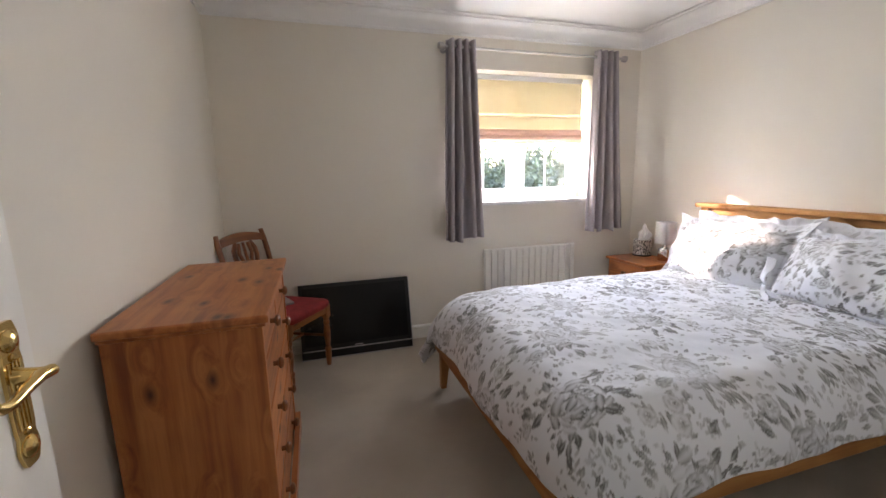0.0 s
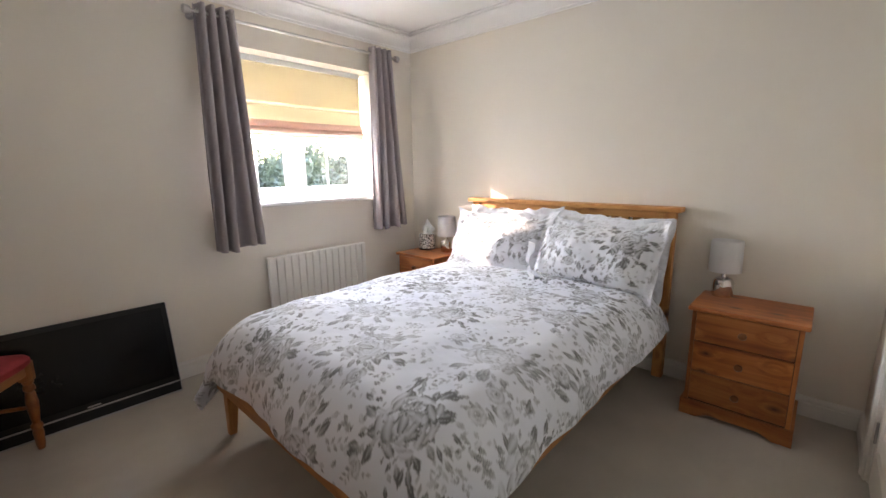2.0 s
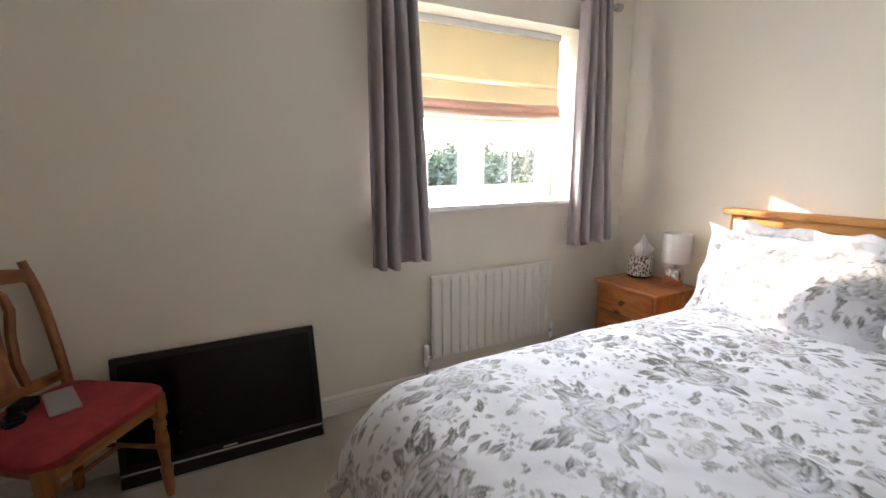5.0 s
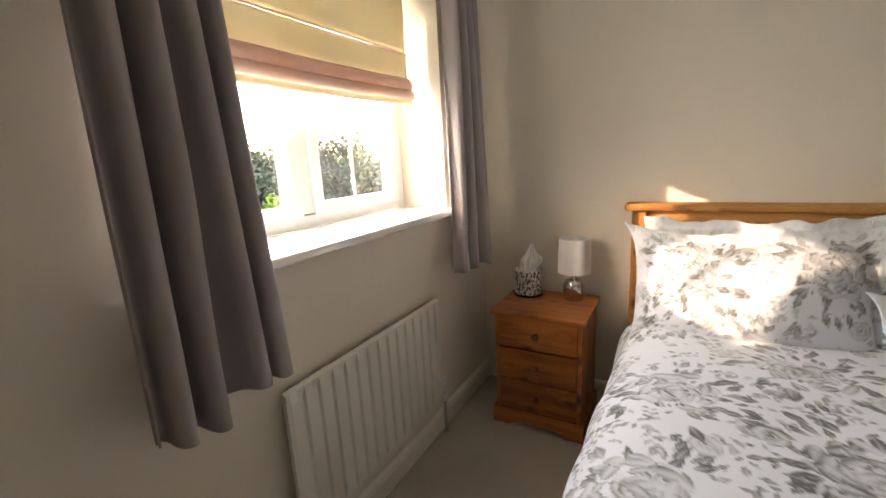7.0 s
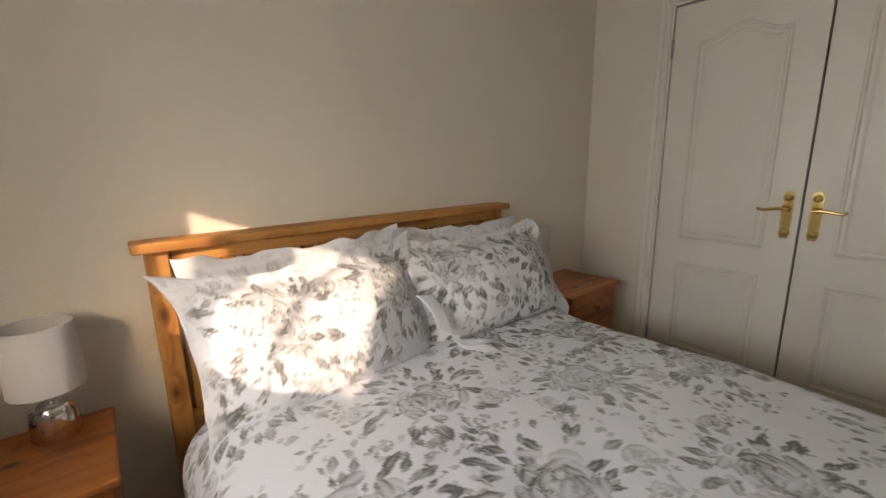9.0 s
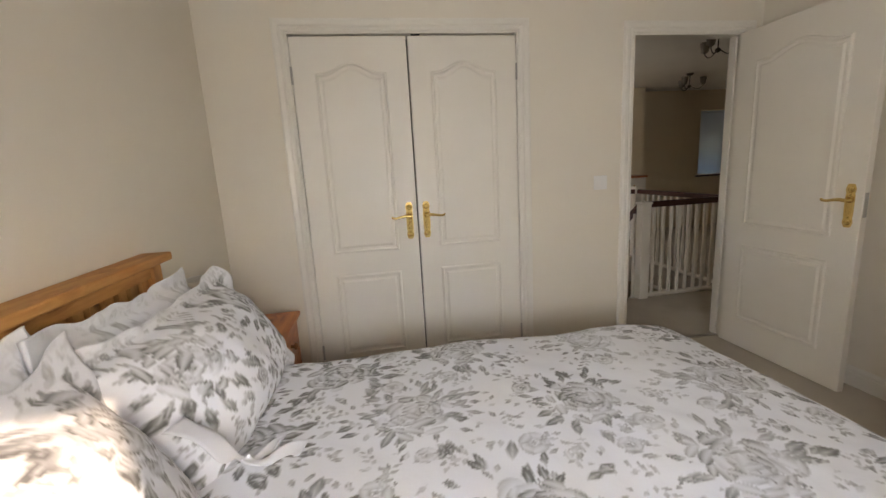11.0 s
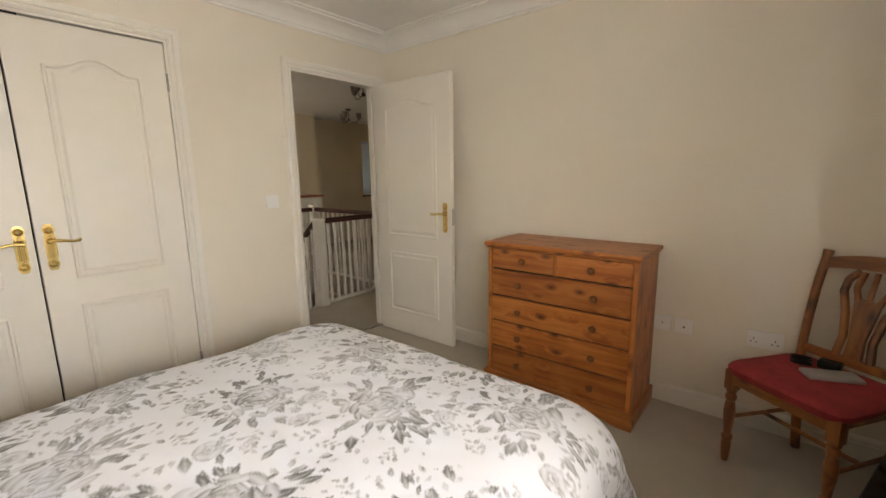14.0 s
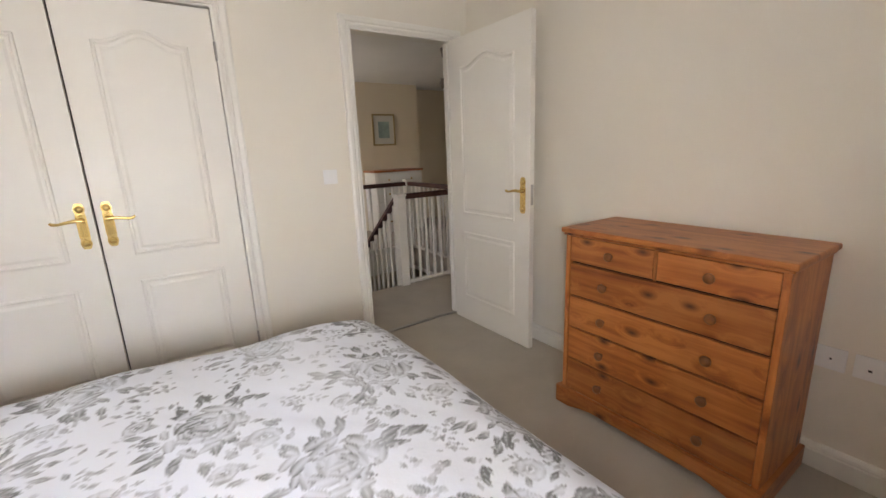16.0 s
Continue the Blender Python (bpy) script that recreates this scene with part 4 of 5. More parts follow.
def leaning(x, y, z, lean, yaw=0.0, roll=0.0):
    """A pose with local x along the headboard, y up, z towards the foot of the bed, tipped back by lean degrees."""
    return Matrix.Translation((x, y, z)) @ Matrix.Rotation(radians(yaw), 4, "Z") @ Matrix(((0, 0, -1, 0), (-1, 0, 0, 0), (0, 1, 0, 0), (0, 0, 0, 1))) @ Matrix.Rotation(radians(-lean), 4, "X") @ Matrix.Rotation(radians(roll), 4, "Z")


pillow(leaning(2.600, 1.90, 0.762, 16, 0, 1), 0.380, 0.255, 0.085, 31, "white pillow with a faint floral print against the headboard", 0.35, ear=0.0)
pillow(leaning(2.598, 1.22, 0.762, 16, 0, -2), 0.375, 0.250, 0.085, 37, "white pillow with a faint floral print against the headboard", 0.45, ear=-0.5)
pillow(leaning(2.460, 1.920, 0.755, 30, 2, 1.5), 0.385, 0.250, 0.115, 41, "plump pillow in a grey floral case with a flat border")
pillow(leaning(2.460, 1.240, 0.758, 30, -3, 1), 0.400, 0.245, 0.115, 47, "plump pillow in a grey floral case with a flat border", ear=-0.4)
bow = thing("fabric_tie", Matrix.Translation((2.30, 1.555, 0.62)), "white and grey fabric tie hanging between the pillows", "fabric tie")
for k, (dx, dy, up) in enumerate(((-0.10, -0.07, 0.0), (-0.05, -0.12, 0.004), (0.10, 0.05, 0.17))):
    s = np.linspace(0, 1, 30)[:, None]
    wv = np.linspace(-1, 1, 8)[None]
    pts = np.stack([dx * s + 0.010 * np.sin(5 * s + k) + 0.006 * wv, dy * s + wv * (0.010 + 0.022 * s) + 0.010 * np.sin(6 * s), 0.045 * (1 - s) ** 2 + 0.014 + up * s + 0.008 * wv * np.sin(7 * s + k)], -1)
    tone = np.zeros((30, 8, 4))
    tone[..., 0] = 0.12 * k
    tone[..., 3] = 1
    ob = from_grid("ribbon", pts, cotton, bow, tone)
    ob.modifiers.new("thick", "SOLIDIFY").thickness = 0.004


# ---- pine furniture ----
def knob(parent, x, y, z, out, material, r=0.017):
    """A turned wooden knob on a drawer front that faces -x or +x."""
    bm = lathe([(0.009, 0.0), (0.008, 0.008), (0.010, 0.014), (r, 0.019), (r * 1.03, 0.025), (r * 0.8, 0.031), (r * 0.3, 0.034)], 18, Matrix.Translation((x, y, z)) @ Matrix.Rotation(out * math.pi / 2, 4, "Y"))
    return part("knob", bm, material, parent, "turned wooden knob", True)


def plinth_board(y0, y1, x0, x1, h, dip):
    """A base board with a shallow shaped cut along its lower edge."""
    pts = [(y0, h), (y0, 0.0), (y0 + 0.07, 0.0)]
    for k in range(13):
        s = k / 12
        pts.append((y0 + 0.075 + s * (y1 - y0 - 0.15), dip * min(1.0, math.sin(math.pi * s) * 2.2)))
    pts += [(y1 - 0.07, 0.0), (y1, 0.0), (y1, h)]
    return slab(pts, 0, x0, x1)


def bedside(m, label, w=0.400):
    """Three drawers; local y across, front towards -x at x = 0."""
    c = thing("bedside_cabinet", m, label, "bedside cabinet", "bedside cabinets")
    d, h = 0.355, 0.583
    part("side_panel", box(0.016, d, -w / 2, -w / 2 + 0.018, 0.02, h - 0.022, 0.002), pine_side, c)
    part("side_panel", box(0.016, d, w / 2 - 0.018, w / 2, 0.02, h - 0.022, 0.002), pine_side, c)
    part("back_panel", box(d - 0.006, d, -w / 2 + 0.018, w / 2 - 0.018, 0.05, h - 0.022), pine_side, c)
    part("top_board", box(-0.006, d + 0.004, -w / 2 - 0.018, w / 2 + 0.018, h - 0.0215, h, 0.006, seg=3), pine_top, c)
    # solid block in near-black, so the gaps round the drawers look shaded
    part("inside", box(0.030, d - 0.008, -w / 2 + 0.0185, w / 2 - 0.0185, 0.06, h - 0.0225), gap_shade, c)
    zs = (0.085, 0.243, 0.403, 0.5595)
    for a, b in zip(zs, zs[1:]):
        dr = part("drawer", box(0.010, 0.029, -w / 2 + 0.0195, w / 2 - 0.0195, a + 0.0035, b - 0.0035, 0.003), pine_front, c)
        knob(dr, 0.010, 0.0, (a + b) / 2, -1, knob_wood)
    bm = plinth_board(-w / 2 - 0.014, w / 2 + 0.014, 0.000, 0.015, 0.082, 0.026)
    part("plinth", bm, pine_front, c)
    for s in (-1, 1):
        a, b = sorted((s * (w / 2 + 0.0005), s * (w / 2 + 0.014)))
        part("plinth_side", box(0.0155, d, a, b, 0, 0.082, 0.002), pine_x, c)
    return c


bedside(Matrix.Translation((2.390, 2.680, 0)), "small three-drawer pine bedside cabinet beside the radiator")
bedside(Matrix.Translation((2.415, 0.470, 0)), "small three-drawer pine bedside cabinet beside the wardrobe", 0.432)


def table_lamp(m, label):
    l = thing("table_lamp", m, label, "table lamp", "bedside lamps")
    bm = lathe([(0.047, 0.0), (0.050, 0.004), (0.050, 0.070), (0.047, 0.085), (0.038, 0.096), (0.024, 0.102), (0.012, 0.104), (0.010, 0.125), (0.010, 0.18)], 36)
    part("base", bm, chrome, l, "polished chrome base", True)
    rows = [(0.076, 0.135), (0.0725, 0.30)]
    bm = bmesh.new()
    outer = []
    for r, z in rows + [(0.0705, 0.30), (0.074, 0.135)]:
        outer.append([bm.verts.new((r * math.cos(k * math.pi / 24), r * math.sin(k * math.pi / 24), z)) for k in range(48)])
    outer.append(outer[0])
    for a, b in zip(outer, outer[1:]):
        for k in range(48):
            bm.faces.new((a[k], a[(k + 1) % 48], b[(k + 1) % 48], b[k]))
    part("shade", bm, shade_cloth, l, "white fabric drum shade", True)
    bm = lathe([(0.013, 0.17), (0.015, 0.20), (0.026, 0.225), (0.027, 0.245), (0.018, 0.265), (0.004, 0.272)], 16)
    part("bulb", bm, frosted, l, "", True)
    return l


table_lamp(Matrix.Translation((2.672, 2.575, 0.583)), "small bedside lamp with a white drum shade and chrome base")
table_lamp(Matrix.Translation((2.712, 0.612, 0.583)), "small bedside lamp with a white drum shade and chrome base")
tis = thing("tissue_box", Matrix.Translation((2.665, 2.800, 0.583)), "round tissue box printed with black strokes, a tissue pulled up", "tissue box")
part("box", lathe([(0.068, 0.006), (0.070, 0.01), (0.070, 0.128), (0.066, 0.132), (0.030, 0.133)], 32), scribble, tis, "", True)
part("foot_band", lathe([(0.071, 0.0), (0.073, 0.002), (0.073, 0.010), (0.070, 0.012)], 32), black_plastic, tis)
s = np.linspace(0, 1, 26)[:, None]
a = np.linspace(0, 2 * math.pi, 60)[None]
rr = (0.030 * (1 - s) ** 0.8 + 0.004 + 0.018 * np.exp(-((s - 0.35) / 0.2) ** 2)) * (1 + 0.35 * np.sin(5 * a + 4 * s) * (0.3 + s) + 0.2 * np.sin(9 * a))
from_grid("tissue", np.stack([rr * np.cos(a) + 0.012 * np.sin(4 * s), rr * np.sin(a) - 0.02 * s, 0.130 + 0.125 * s + 0.012 * np.sin(3 * a) * s], -1), tissue_paper, tis)

ch = thing("chest_of_drawers", Matrix.Translation((-0.06, 1.2555, 0)), "knotty orange pine chest of two short and four long drawers", "chest of drawers")
CW, CD, CH = 0.884, 0.425, 0.898
part("top_board", box(-CD + 0.005, 0.0, 0.0, CW, CH - 0.024, CH, 0.007, seg=3), pine_top, ch)
bm = box(-CD + 0.008, -0.010, 0.010, CW - 0.010, CH - 0.036, CH - 0.0245, 0.004)
part("top_moulding", bm, pine_top, ch)
part("side_panel", box(-CD + 0.012, -0.020, 0.018, 0.040, 0.07, CH - 0.0365, 0.002), pine_side, ch)
part("side_panel", box(-CD + 0.012, -0.020, CW - 0.040, CW - 0.018, 0.07, CH - 0.0365, 0.002), pine_side, ch)
part("back_panel", box(-CD + 0.012, -CD + 0.018, 0.041, CW - 0.041, 0.07, CH - 0.04), pine_side, ch)
# near-black block that paints the shade between the drawers
part("inside", box(-CD + 0.020, -0.046, 0.0405, CW - 0.0405, 0.08, CH - 0.037), gap_shade, ch)
rows = [0.078, 0.248, 0.412, 0.572, 0.735, 0.8615]
for k, (a, b) in enumerate(zip(rows, rows[1:])):
    if k == 4:
        spans = ((0.0415, CW / 2 - 0.006), (CW / 2 + 0.006, CW - 0.0415))
        part("divider", box(-0.045, -0.026, CW / 2 - 0.005, CW / 2 + 0.005, a, b), pine_side, ch)
    else:
        spans = ((0.0415, CW - 0.0415),)
    for y0, y1 in spans:
        dr = part("drawer", box(-0.045, -0.020 - 0.004, y0 + 0.001, y1 - 0.001, a + 0.0045, b - 0.0045, 0.004), pine_front, ch)
        for y in ((0.228, 0.664) if len(spans) == 1 else ((y0 + y1) / 2 + (0.012 if y0 < 0.3 else 0.0),)):
            knob(dr, -0.024, y, (a + b) / 2, 1, knob_wood, 0.019)
bm = plinth_board(0.0, CW, -0.0175, 0.004, 0.088, 0.030)
part("plinth", bm, pine_front, ch)
for a, b in ((0.0, 0.0175), (CW - 0.0175, CW)):
    bm = box(-CD + 0.012, -0.018, a, b, 0, 0.088, 0.003)
    part("plinth_side", bm, pine_x, ch)


# ---- chair in the corner ----
FRONT = Vector((0.020, 2.668))
FACE = Vector((0.818, -0.577))
cm = Matrix.Translation((FRONT.x, FRONT.y, 0)) @ Matrix.Rotation(math.atan2(0.818, 0.577), 4, "Z")
chair = thing("dining_chair", cm, "stained wooden dining chair with a red padded seat", "chair")
LEG = [(0.013, 0.0), (0.017, 0.02), (0.020, 0.09), (0.017, 0.10), (0.022, 0.11), (0.022, 0.125), (0.014, 0.135), (0.020, 0.19), (0.023, 0.24), (0.018, 0.285), (0.014, 0.29), (0.022, 0.30), (0.022, 0.315), (0.016, 0.325), (0.021, 0.335), (0.021, 0.345)]
for x in (-0.195, 0.195):
    bm = lathe(LEG, 18, Matrix.Translation((x, 0.028, 0)))
    box(x - 0.022, x + 0.022, 0.006, 0.050, 0.345, 0.435, 0.003, bm)
    part("front_leg", bm, cherry_z, chair, "turned front leg", True)
for s in (-1, 1):
    pts, rad_ = [], []
    for z in np.linspace(0, 0.935, 24):
        yb = 0.395 + (0.03 * (0.42 - z) / 0.42 if z < 0.42 else 0.105 * ((z - 0.42) / 0.52) ** 1.5)
        pts.append((s * (0.172 + 0.022 * min(1, z / 0.8)), yb, z))
        rad_.append(0.019 if z < 0.45 else 0.0175 + 0.003 * (z > 0.90))
    part("back_leg", tube(pts, rad_, 12), cherry_z, chair, "curved back post", True)
bm = box(-0.178, 0.178, 0.012, 0.034, 0.375, 0.428, 0.003)
part("front_apron", bm, cherry_x, chair)
for s in (-1, 1):
    bm = slab([(0.045, 0.375), (0.385, 0.375), (0.385, 0.428), (0.045, 0.428)], 0, min(s * 0.185, s * 0.165), max(s * 0.185, s * 0.165))
    part("side_apron", bm, cherry_x, chair)
    part("stretcher", tube([(s * 0.19, 0.03, 0.215), (s * 0.175, 0.40, 0.20)], 0.009), cherry_x, chair, smooth=True)
part("cross_stretcher", tube([(-0.18, 0.21, 0.208), (0.18, 0.21, 0.208)], 0.009), cherry_x, chair, smooth=True)
bm = bmesh.new()
rows = []
for z, g in ((0.420, -0.006), (0.432, 0.004), (0.452, 0.006), (0.466, -0.004), (0.474, -0.030), (0.478, -0.09)):
    ring = []
    for k in range(48):
        a_ = 2 * math.pi * k / 48
        c, s_ = math.cos(a_), math.sin(a_)
        hx = 0.225 + g
        hy = 0.205 + g
        x = hx * math.copysign(abs(c) ** 0.28, c)
        y = 0.200 + hy * math.copysign(abs(s_) ** 0.28, s_)
        x *= 1 - 0.10 * (y / 0.4)
        ring.append(bm.verts.new((x, y, z)))
    rows.append(ring)
for a, b in zip(rows, rows[1:]):
    for k in range(48):
        bm.faces.new((a[k], a[(k + 1) % 48], b[(k + 1) % 48], b[k]))
bm.faces.new(rows[0][::-1])
bm.faces.new(rows[-1])
part("seat", bm, red_cloth, chair, "red woven padded seat", True)


def back_y(z):
    return 0.395 + 0.105 * ((z - 0.42) / 0.52) ** 1.5


def back_board(outline):
    """A board that follows the curve of the chair's back."""
    bm = slab(outline, 1, -0.009, 0.009)
    for v in bm.verts:
        v.co.y += back_y(v.co.z)
    return bm


top = [(-0.185, 0.845)] + [(x, 0.860 + 0.018 * math.cos(x * 8)) for x in np.linspace(-0.17, 0.17, 9)] + [(0.185, 0.845)]
top += [(x, 0.905 + 0.030 * math.cos(x * 8.2)) for x in np.linspace(0.185, -0.185, 17)]
part("top_rail", back_board(top), cherry_x, chair, "arched top rail")
part("lower_rail", back_board([(-0.17, 0.485), (0.17, 0.485), (0.17, 0.520), (-0.17, 0.520)]), cherry_x, chair)
splat = part("splat", back_board([(-0.030, 0.515), (0.030, 0.515), (0.026, 0.60), (0.040, 0.72), (0.046, 0.76), (-0.046, 0.76), (-0.040, 0.72), (-0.026, 0.60)]), cherry_z, chair, "pierced wheat-sheaf splat")
for s in (-1, 1):
    pts = [(s * 0.060, back_y(0.52), 0.515), (s * 0.050, back_y(0.60), 0.60), (s * 0.066, back_y(0.70), 0.70), (s * 0.092, back_y(0.78), 0.78), (s * 0.088, back_y(0.83), 0.83), (s * 0.060, back_y(0.87), 0.868)]
    part("splat_bar", tube(pts, 0.0155, 8), cherry_z, splat, smooth=True)
    pts = [(s * 0.034, back_y(0.75), 0.75), (s * 0.052, back_y(0.80), 0.80), (s * 0.040, back_y(0.86), 0.868)]
    part("splat_bar", tube(pts, 0.012, 8), cherry_z, splat, smooth=True)
part("splat_bar", tube([(0, back_y(0.75), 0.75), (0, back_y(0.87), 0.872)], 0.010, 8), cherry_z, splat, smooth=True)

seat_z = 0.4785
lap = thing("tablet", cm @ Matrix.Translation((0.035, 0.235, seat_z)) @ Matrix.Rotation(radians(58), 4, "Z"), "slim grey tablet lying on the chair seat", "tablet")
part("body", box(-0.09, 0.09, -0.042, 0.042, 0.0, 0.014, 0.004), silver, lap)
part("cover", box(-0.087, 0.087, -0.039, 0.039, 0.0142, 0.0165, 0.001), laptop_grey, lap)
rem = thing("charger", cm @ Matrix.Translation((-0.02, 0.315, seat_z)) @ Matrix.Rotation(radians(20), 4, "Z"), "black power adapter with a coiled cable on the seat", "charger")
part("brick", box(-0.038, 0.038, -0.028, 0.028, 0.0, 0.034, 0.009), black_plastic, rem)
cab = []
for k in range(80):
    a_ = k * 0.45
    cab.append((-0.085 + (0.030 + 0.006 * math.sin(k)) * math.cos(a_), -0.03 + 0.026 * math.sin(a_), 0.004 + 0.00030 * k))
part("cable", tube(cab, 0.0035, 6), black_plastic, rem)

# ---- television leaning on the wall ----
tilt = math.atan2(0.115, 0.52)
tv = thing("television", Matrix.Translation((0.3275, 2.935, 0.0)) @ Matrix.Rotation(-tilt, 4, "X"), "black flat-screen television leaning on the wall", "television")
TW, TH = 0.395, 0.535
part("casing", box(-TW, TW, 0.0, 0.030, 0.0, TH, 0.004), black_plastic, tv)
part("back_cover", box(-TW + 0.09, TW - 0.09, 0.0305, 0.060, 0.07, TH - 0.06, 0.012), black_plastic, tv)
part("screen", box(-TW + 0.026, TW - 0.026, -0.0015, -0.0002, 0.098, TH - 0.028), screen_glass, tv)
part("silver_strip", box(-TW + 0.004, TW - 0.004, -0.004, -0.0002, 0.060, 0.068, 0.001), silver, tv)
part("speaker_bar", box(-TW + 0.004, TW - 0.004, -0.003, -0.0002, 0.012, 0.056, 0.001), black_plastic, tv)
part("base_strip", box(-TW, TW, -0.004, -0.0002, 0.001, 0.009, 0.001), silver, tv)
part("side_strip", box(TW + 0.0002, TW + 0.003, 0.0, 0.02, 0.005, TH - 0.005), silver, tv)
part("badge", box(-0.028, 0.028, -0.0035, -0.0016, 0.074, 0.081), silver, tv, "plain silver badge")


# ---- switches and sockets ----
def plate(m, w, h, label, category, holes, rocker, group=""):
    """A wall plate; local x across, y up, z out of the wall."""
    p = thing("wall_plate" if "socket" not in category else "wall_socket", m, label, category, group)
    part("plate", box(-w / 2, w / 2, -h / 2, h / 2, 0, 0.009, 0.002), socket_plastic, p)
    for x, y, ww, hh in rocker:
        part("rocker", box(x - ww / 2, x + ww / 2, y - hh / 2, y + hh / 2, 0.0092, 0.0125, 0.001), socket_plastic, p)
    for x, y, ww, hh in holes:
        # flat near-black piece, the hole's shade as colour
        part("slot", box(x - ww / 2, x + ww / 2, y - hh / 2, y + hh / 2, 0.0092, 0.0096), gap_shade, p)
    return p


def on_wall(x, y, z, facing):
    return Matrix.Translation((x, y, z)) @ Matrix.Rotation(radians({"south": 180, "west": 90}[facing]), 4, "Z") @ Matrix.Rotation(math.pi / 2, 4, "X")


plate(on_wall(0.577, Y0, 1.135, "south"), 0.086, 0.086, "white plastic single light switch", "light switch", [], [(0, 0, 0.022, 0.040)])
plate(on_wall(X0, 2.160, 0.462, "west"), 0.086, 0.086, "white plastic aerial wall plate", "wall plate", [(0, 0, 0.007, 0.007)], [])
plate(on_wall(X0, 2.266, 0.462, "west"), 0.086, 0.086, "white plastic telephone wall plate", "wall plate", [(0, -0.006, 0.011, 0.008)], [])
pins = [(c + dx, y, a, b) for c in (-0.042, 0.042) for dx, y, a, b in ((0, 0.004, 0.004, 0.009), (-0.011, -0.014, 0.008, 0.004), (0.011, -0.014, 0.008, 0.004))]
plate(on_wall(X0, 2.612, 0.466, "west"), 0.146, 0.086, "white plastic double power socket", "wall socket", pins, [(-0.012, 0.028, 0.010, 0.018), (0.012, 0.028, 0.010, 0.018)])

# ---- landing outside the door ----
LX0, LX1, LY1 = -5.4, 1.0, -3.9
VX0, VX1, VY0, VY1 = -1.28, 0.62, -2.36, -0.93
bm = box(LX0, VX0, -6.4, -0.1, -0.25, 0.0)
box(VX0, VX1, VY1, -0.1, -0.25, 0.0, bm=bm)
box(VX0, VX1, -6.4, VY0, -0.25, 0.0, bm=bm)
box(VX1, LX1, -6.4, -0.1, -0.25, 0.0, bm=bm)
structure("landing_floor", bm, carpet, "beige carpet of the landing round the stairwell", "floor")
structure("landing_ceiling", box(LX0, LX1, -6.4, -0.1, 2.36, 2.5), ceiling_paint, "plain white landing ceiling", "ceiling")
# the gap in this wall is an added opening, out of view, that lights the landing
bm = box(LX1, LX1 + 0.1, -6.4, -3.2, -2.6, 2.36)
box(LX1, LX1 + 0.1, -2.75, -0.1, -2.6, 2.36, bm=bm)
box(LX1, LX1 + 0.1, -3.2, -2.75, -2.6, 1.30, bm=bm)
box(LX1, LX1 + 0.1, -3.2, -2.75, 1.60, 2.36, bm=bm)
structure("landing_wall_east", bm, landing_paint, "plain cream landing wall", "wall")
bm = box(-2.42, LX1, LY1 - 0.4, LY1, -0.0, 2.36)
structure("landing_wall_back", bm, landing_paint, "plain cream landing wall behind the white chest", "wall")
bm = box(-3.78, -2.42, -4.4, -4.3, 0, 2.36)
box(LX0, -4.56, -4.4, -4.3, 0, 2.36, bm=bm)
box(-4.56, -3.78, -4.4, -4.3, 2.02, 2.36, bm=bm)
box(-4.56, -3.78, -4.4, -4.3, 0.0, 0.90, bm=bm)
structure("landing_wall_far", bm, landing_paint, "cream landing wall with an opening", "wall")
# made-up panel and bar that give the far opening its dim blue-grey tone
bm = box(-4.60, -3.74, -4.3, -4.255, 0.875, 0.905, 0.004)
structure("far_sill", bm, dark_rail, "dark bar under the blue-grey panel", "sill")
rb = thing("blue_grey_panel", Matrix.Translation((-4.17, -4.345, 0.907)), "pale blue-grey panel standing in for the dim far opening", "blind")
part("cloth", box(-0.385, 0.385, -0.002, 0.002, 0.02, 1.07), dim_panel_cloth, rb)
part("bottom_bar", box(-0.385, 0.385, -0.008, 0.008, 0.0, 0.0195, 0.003), pvc, rb)
part("roller", tube([(-0.385, 0, 1.09), (0.385, 0, 1.09)], 0.019, 14), dim_panel_cloth, rb, smooth=True)
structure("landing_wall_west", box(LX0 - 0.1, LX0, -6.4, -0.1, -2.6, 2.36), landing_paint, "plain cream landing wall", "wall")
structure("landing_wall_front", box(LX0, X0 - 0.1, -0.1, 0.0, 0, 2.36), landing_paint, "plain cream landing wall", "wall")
# unseen wall; its opening is added to let fill light in
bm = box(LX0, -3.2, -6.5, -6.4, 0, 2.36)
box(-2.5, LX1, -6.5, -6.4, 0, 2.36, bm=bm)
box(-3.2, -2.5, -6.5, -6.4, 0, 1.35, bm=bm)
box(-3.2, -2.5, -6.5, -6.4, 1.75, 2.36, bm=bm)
structure("far_room_wall", bm, landing_paint, "wall of the unseen far room with an added light opening", "wall")
bm = box(LX0, LX1, -0.1, 0.0, -2.6, -0.25)
structure("hall_wall_front", bm, landing_paint, "plain wall of the hall below", "wall")
structure("hall_wall_back", box(LX0, LX1, -6.5, -6.4, -2.6, 0.0), landing_paint, "plain wall of the hall below", "wall")
structure("hall_floor", box(LX0, LX1, -6.4, -0.1, -2.7, -2.6), carpet, "carpet of the hall below", "floor")
bm = box(VX0 - 0.02, VX0, VY0, VY1, -0.27, -0.25)
for a, b, c, d in ((VX0 - 0.02, VX0 - 0.002, VY0, VY1), (VX0 - 0.02, VX1, VY0 + 0.002, VY0 + 0.02), (VX0 - 0.02, -0.36, VY1 - 0.02, VY1 - 0.002)):
    box(a, b, c, d, -0.30, 0.012, bm=bm)
structure("stairwell_fascia", bm, trim_paint, "white painted board round the stairwell", "trim")

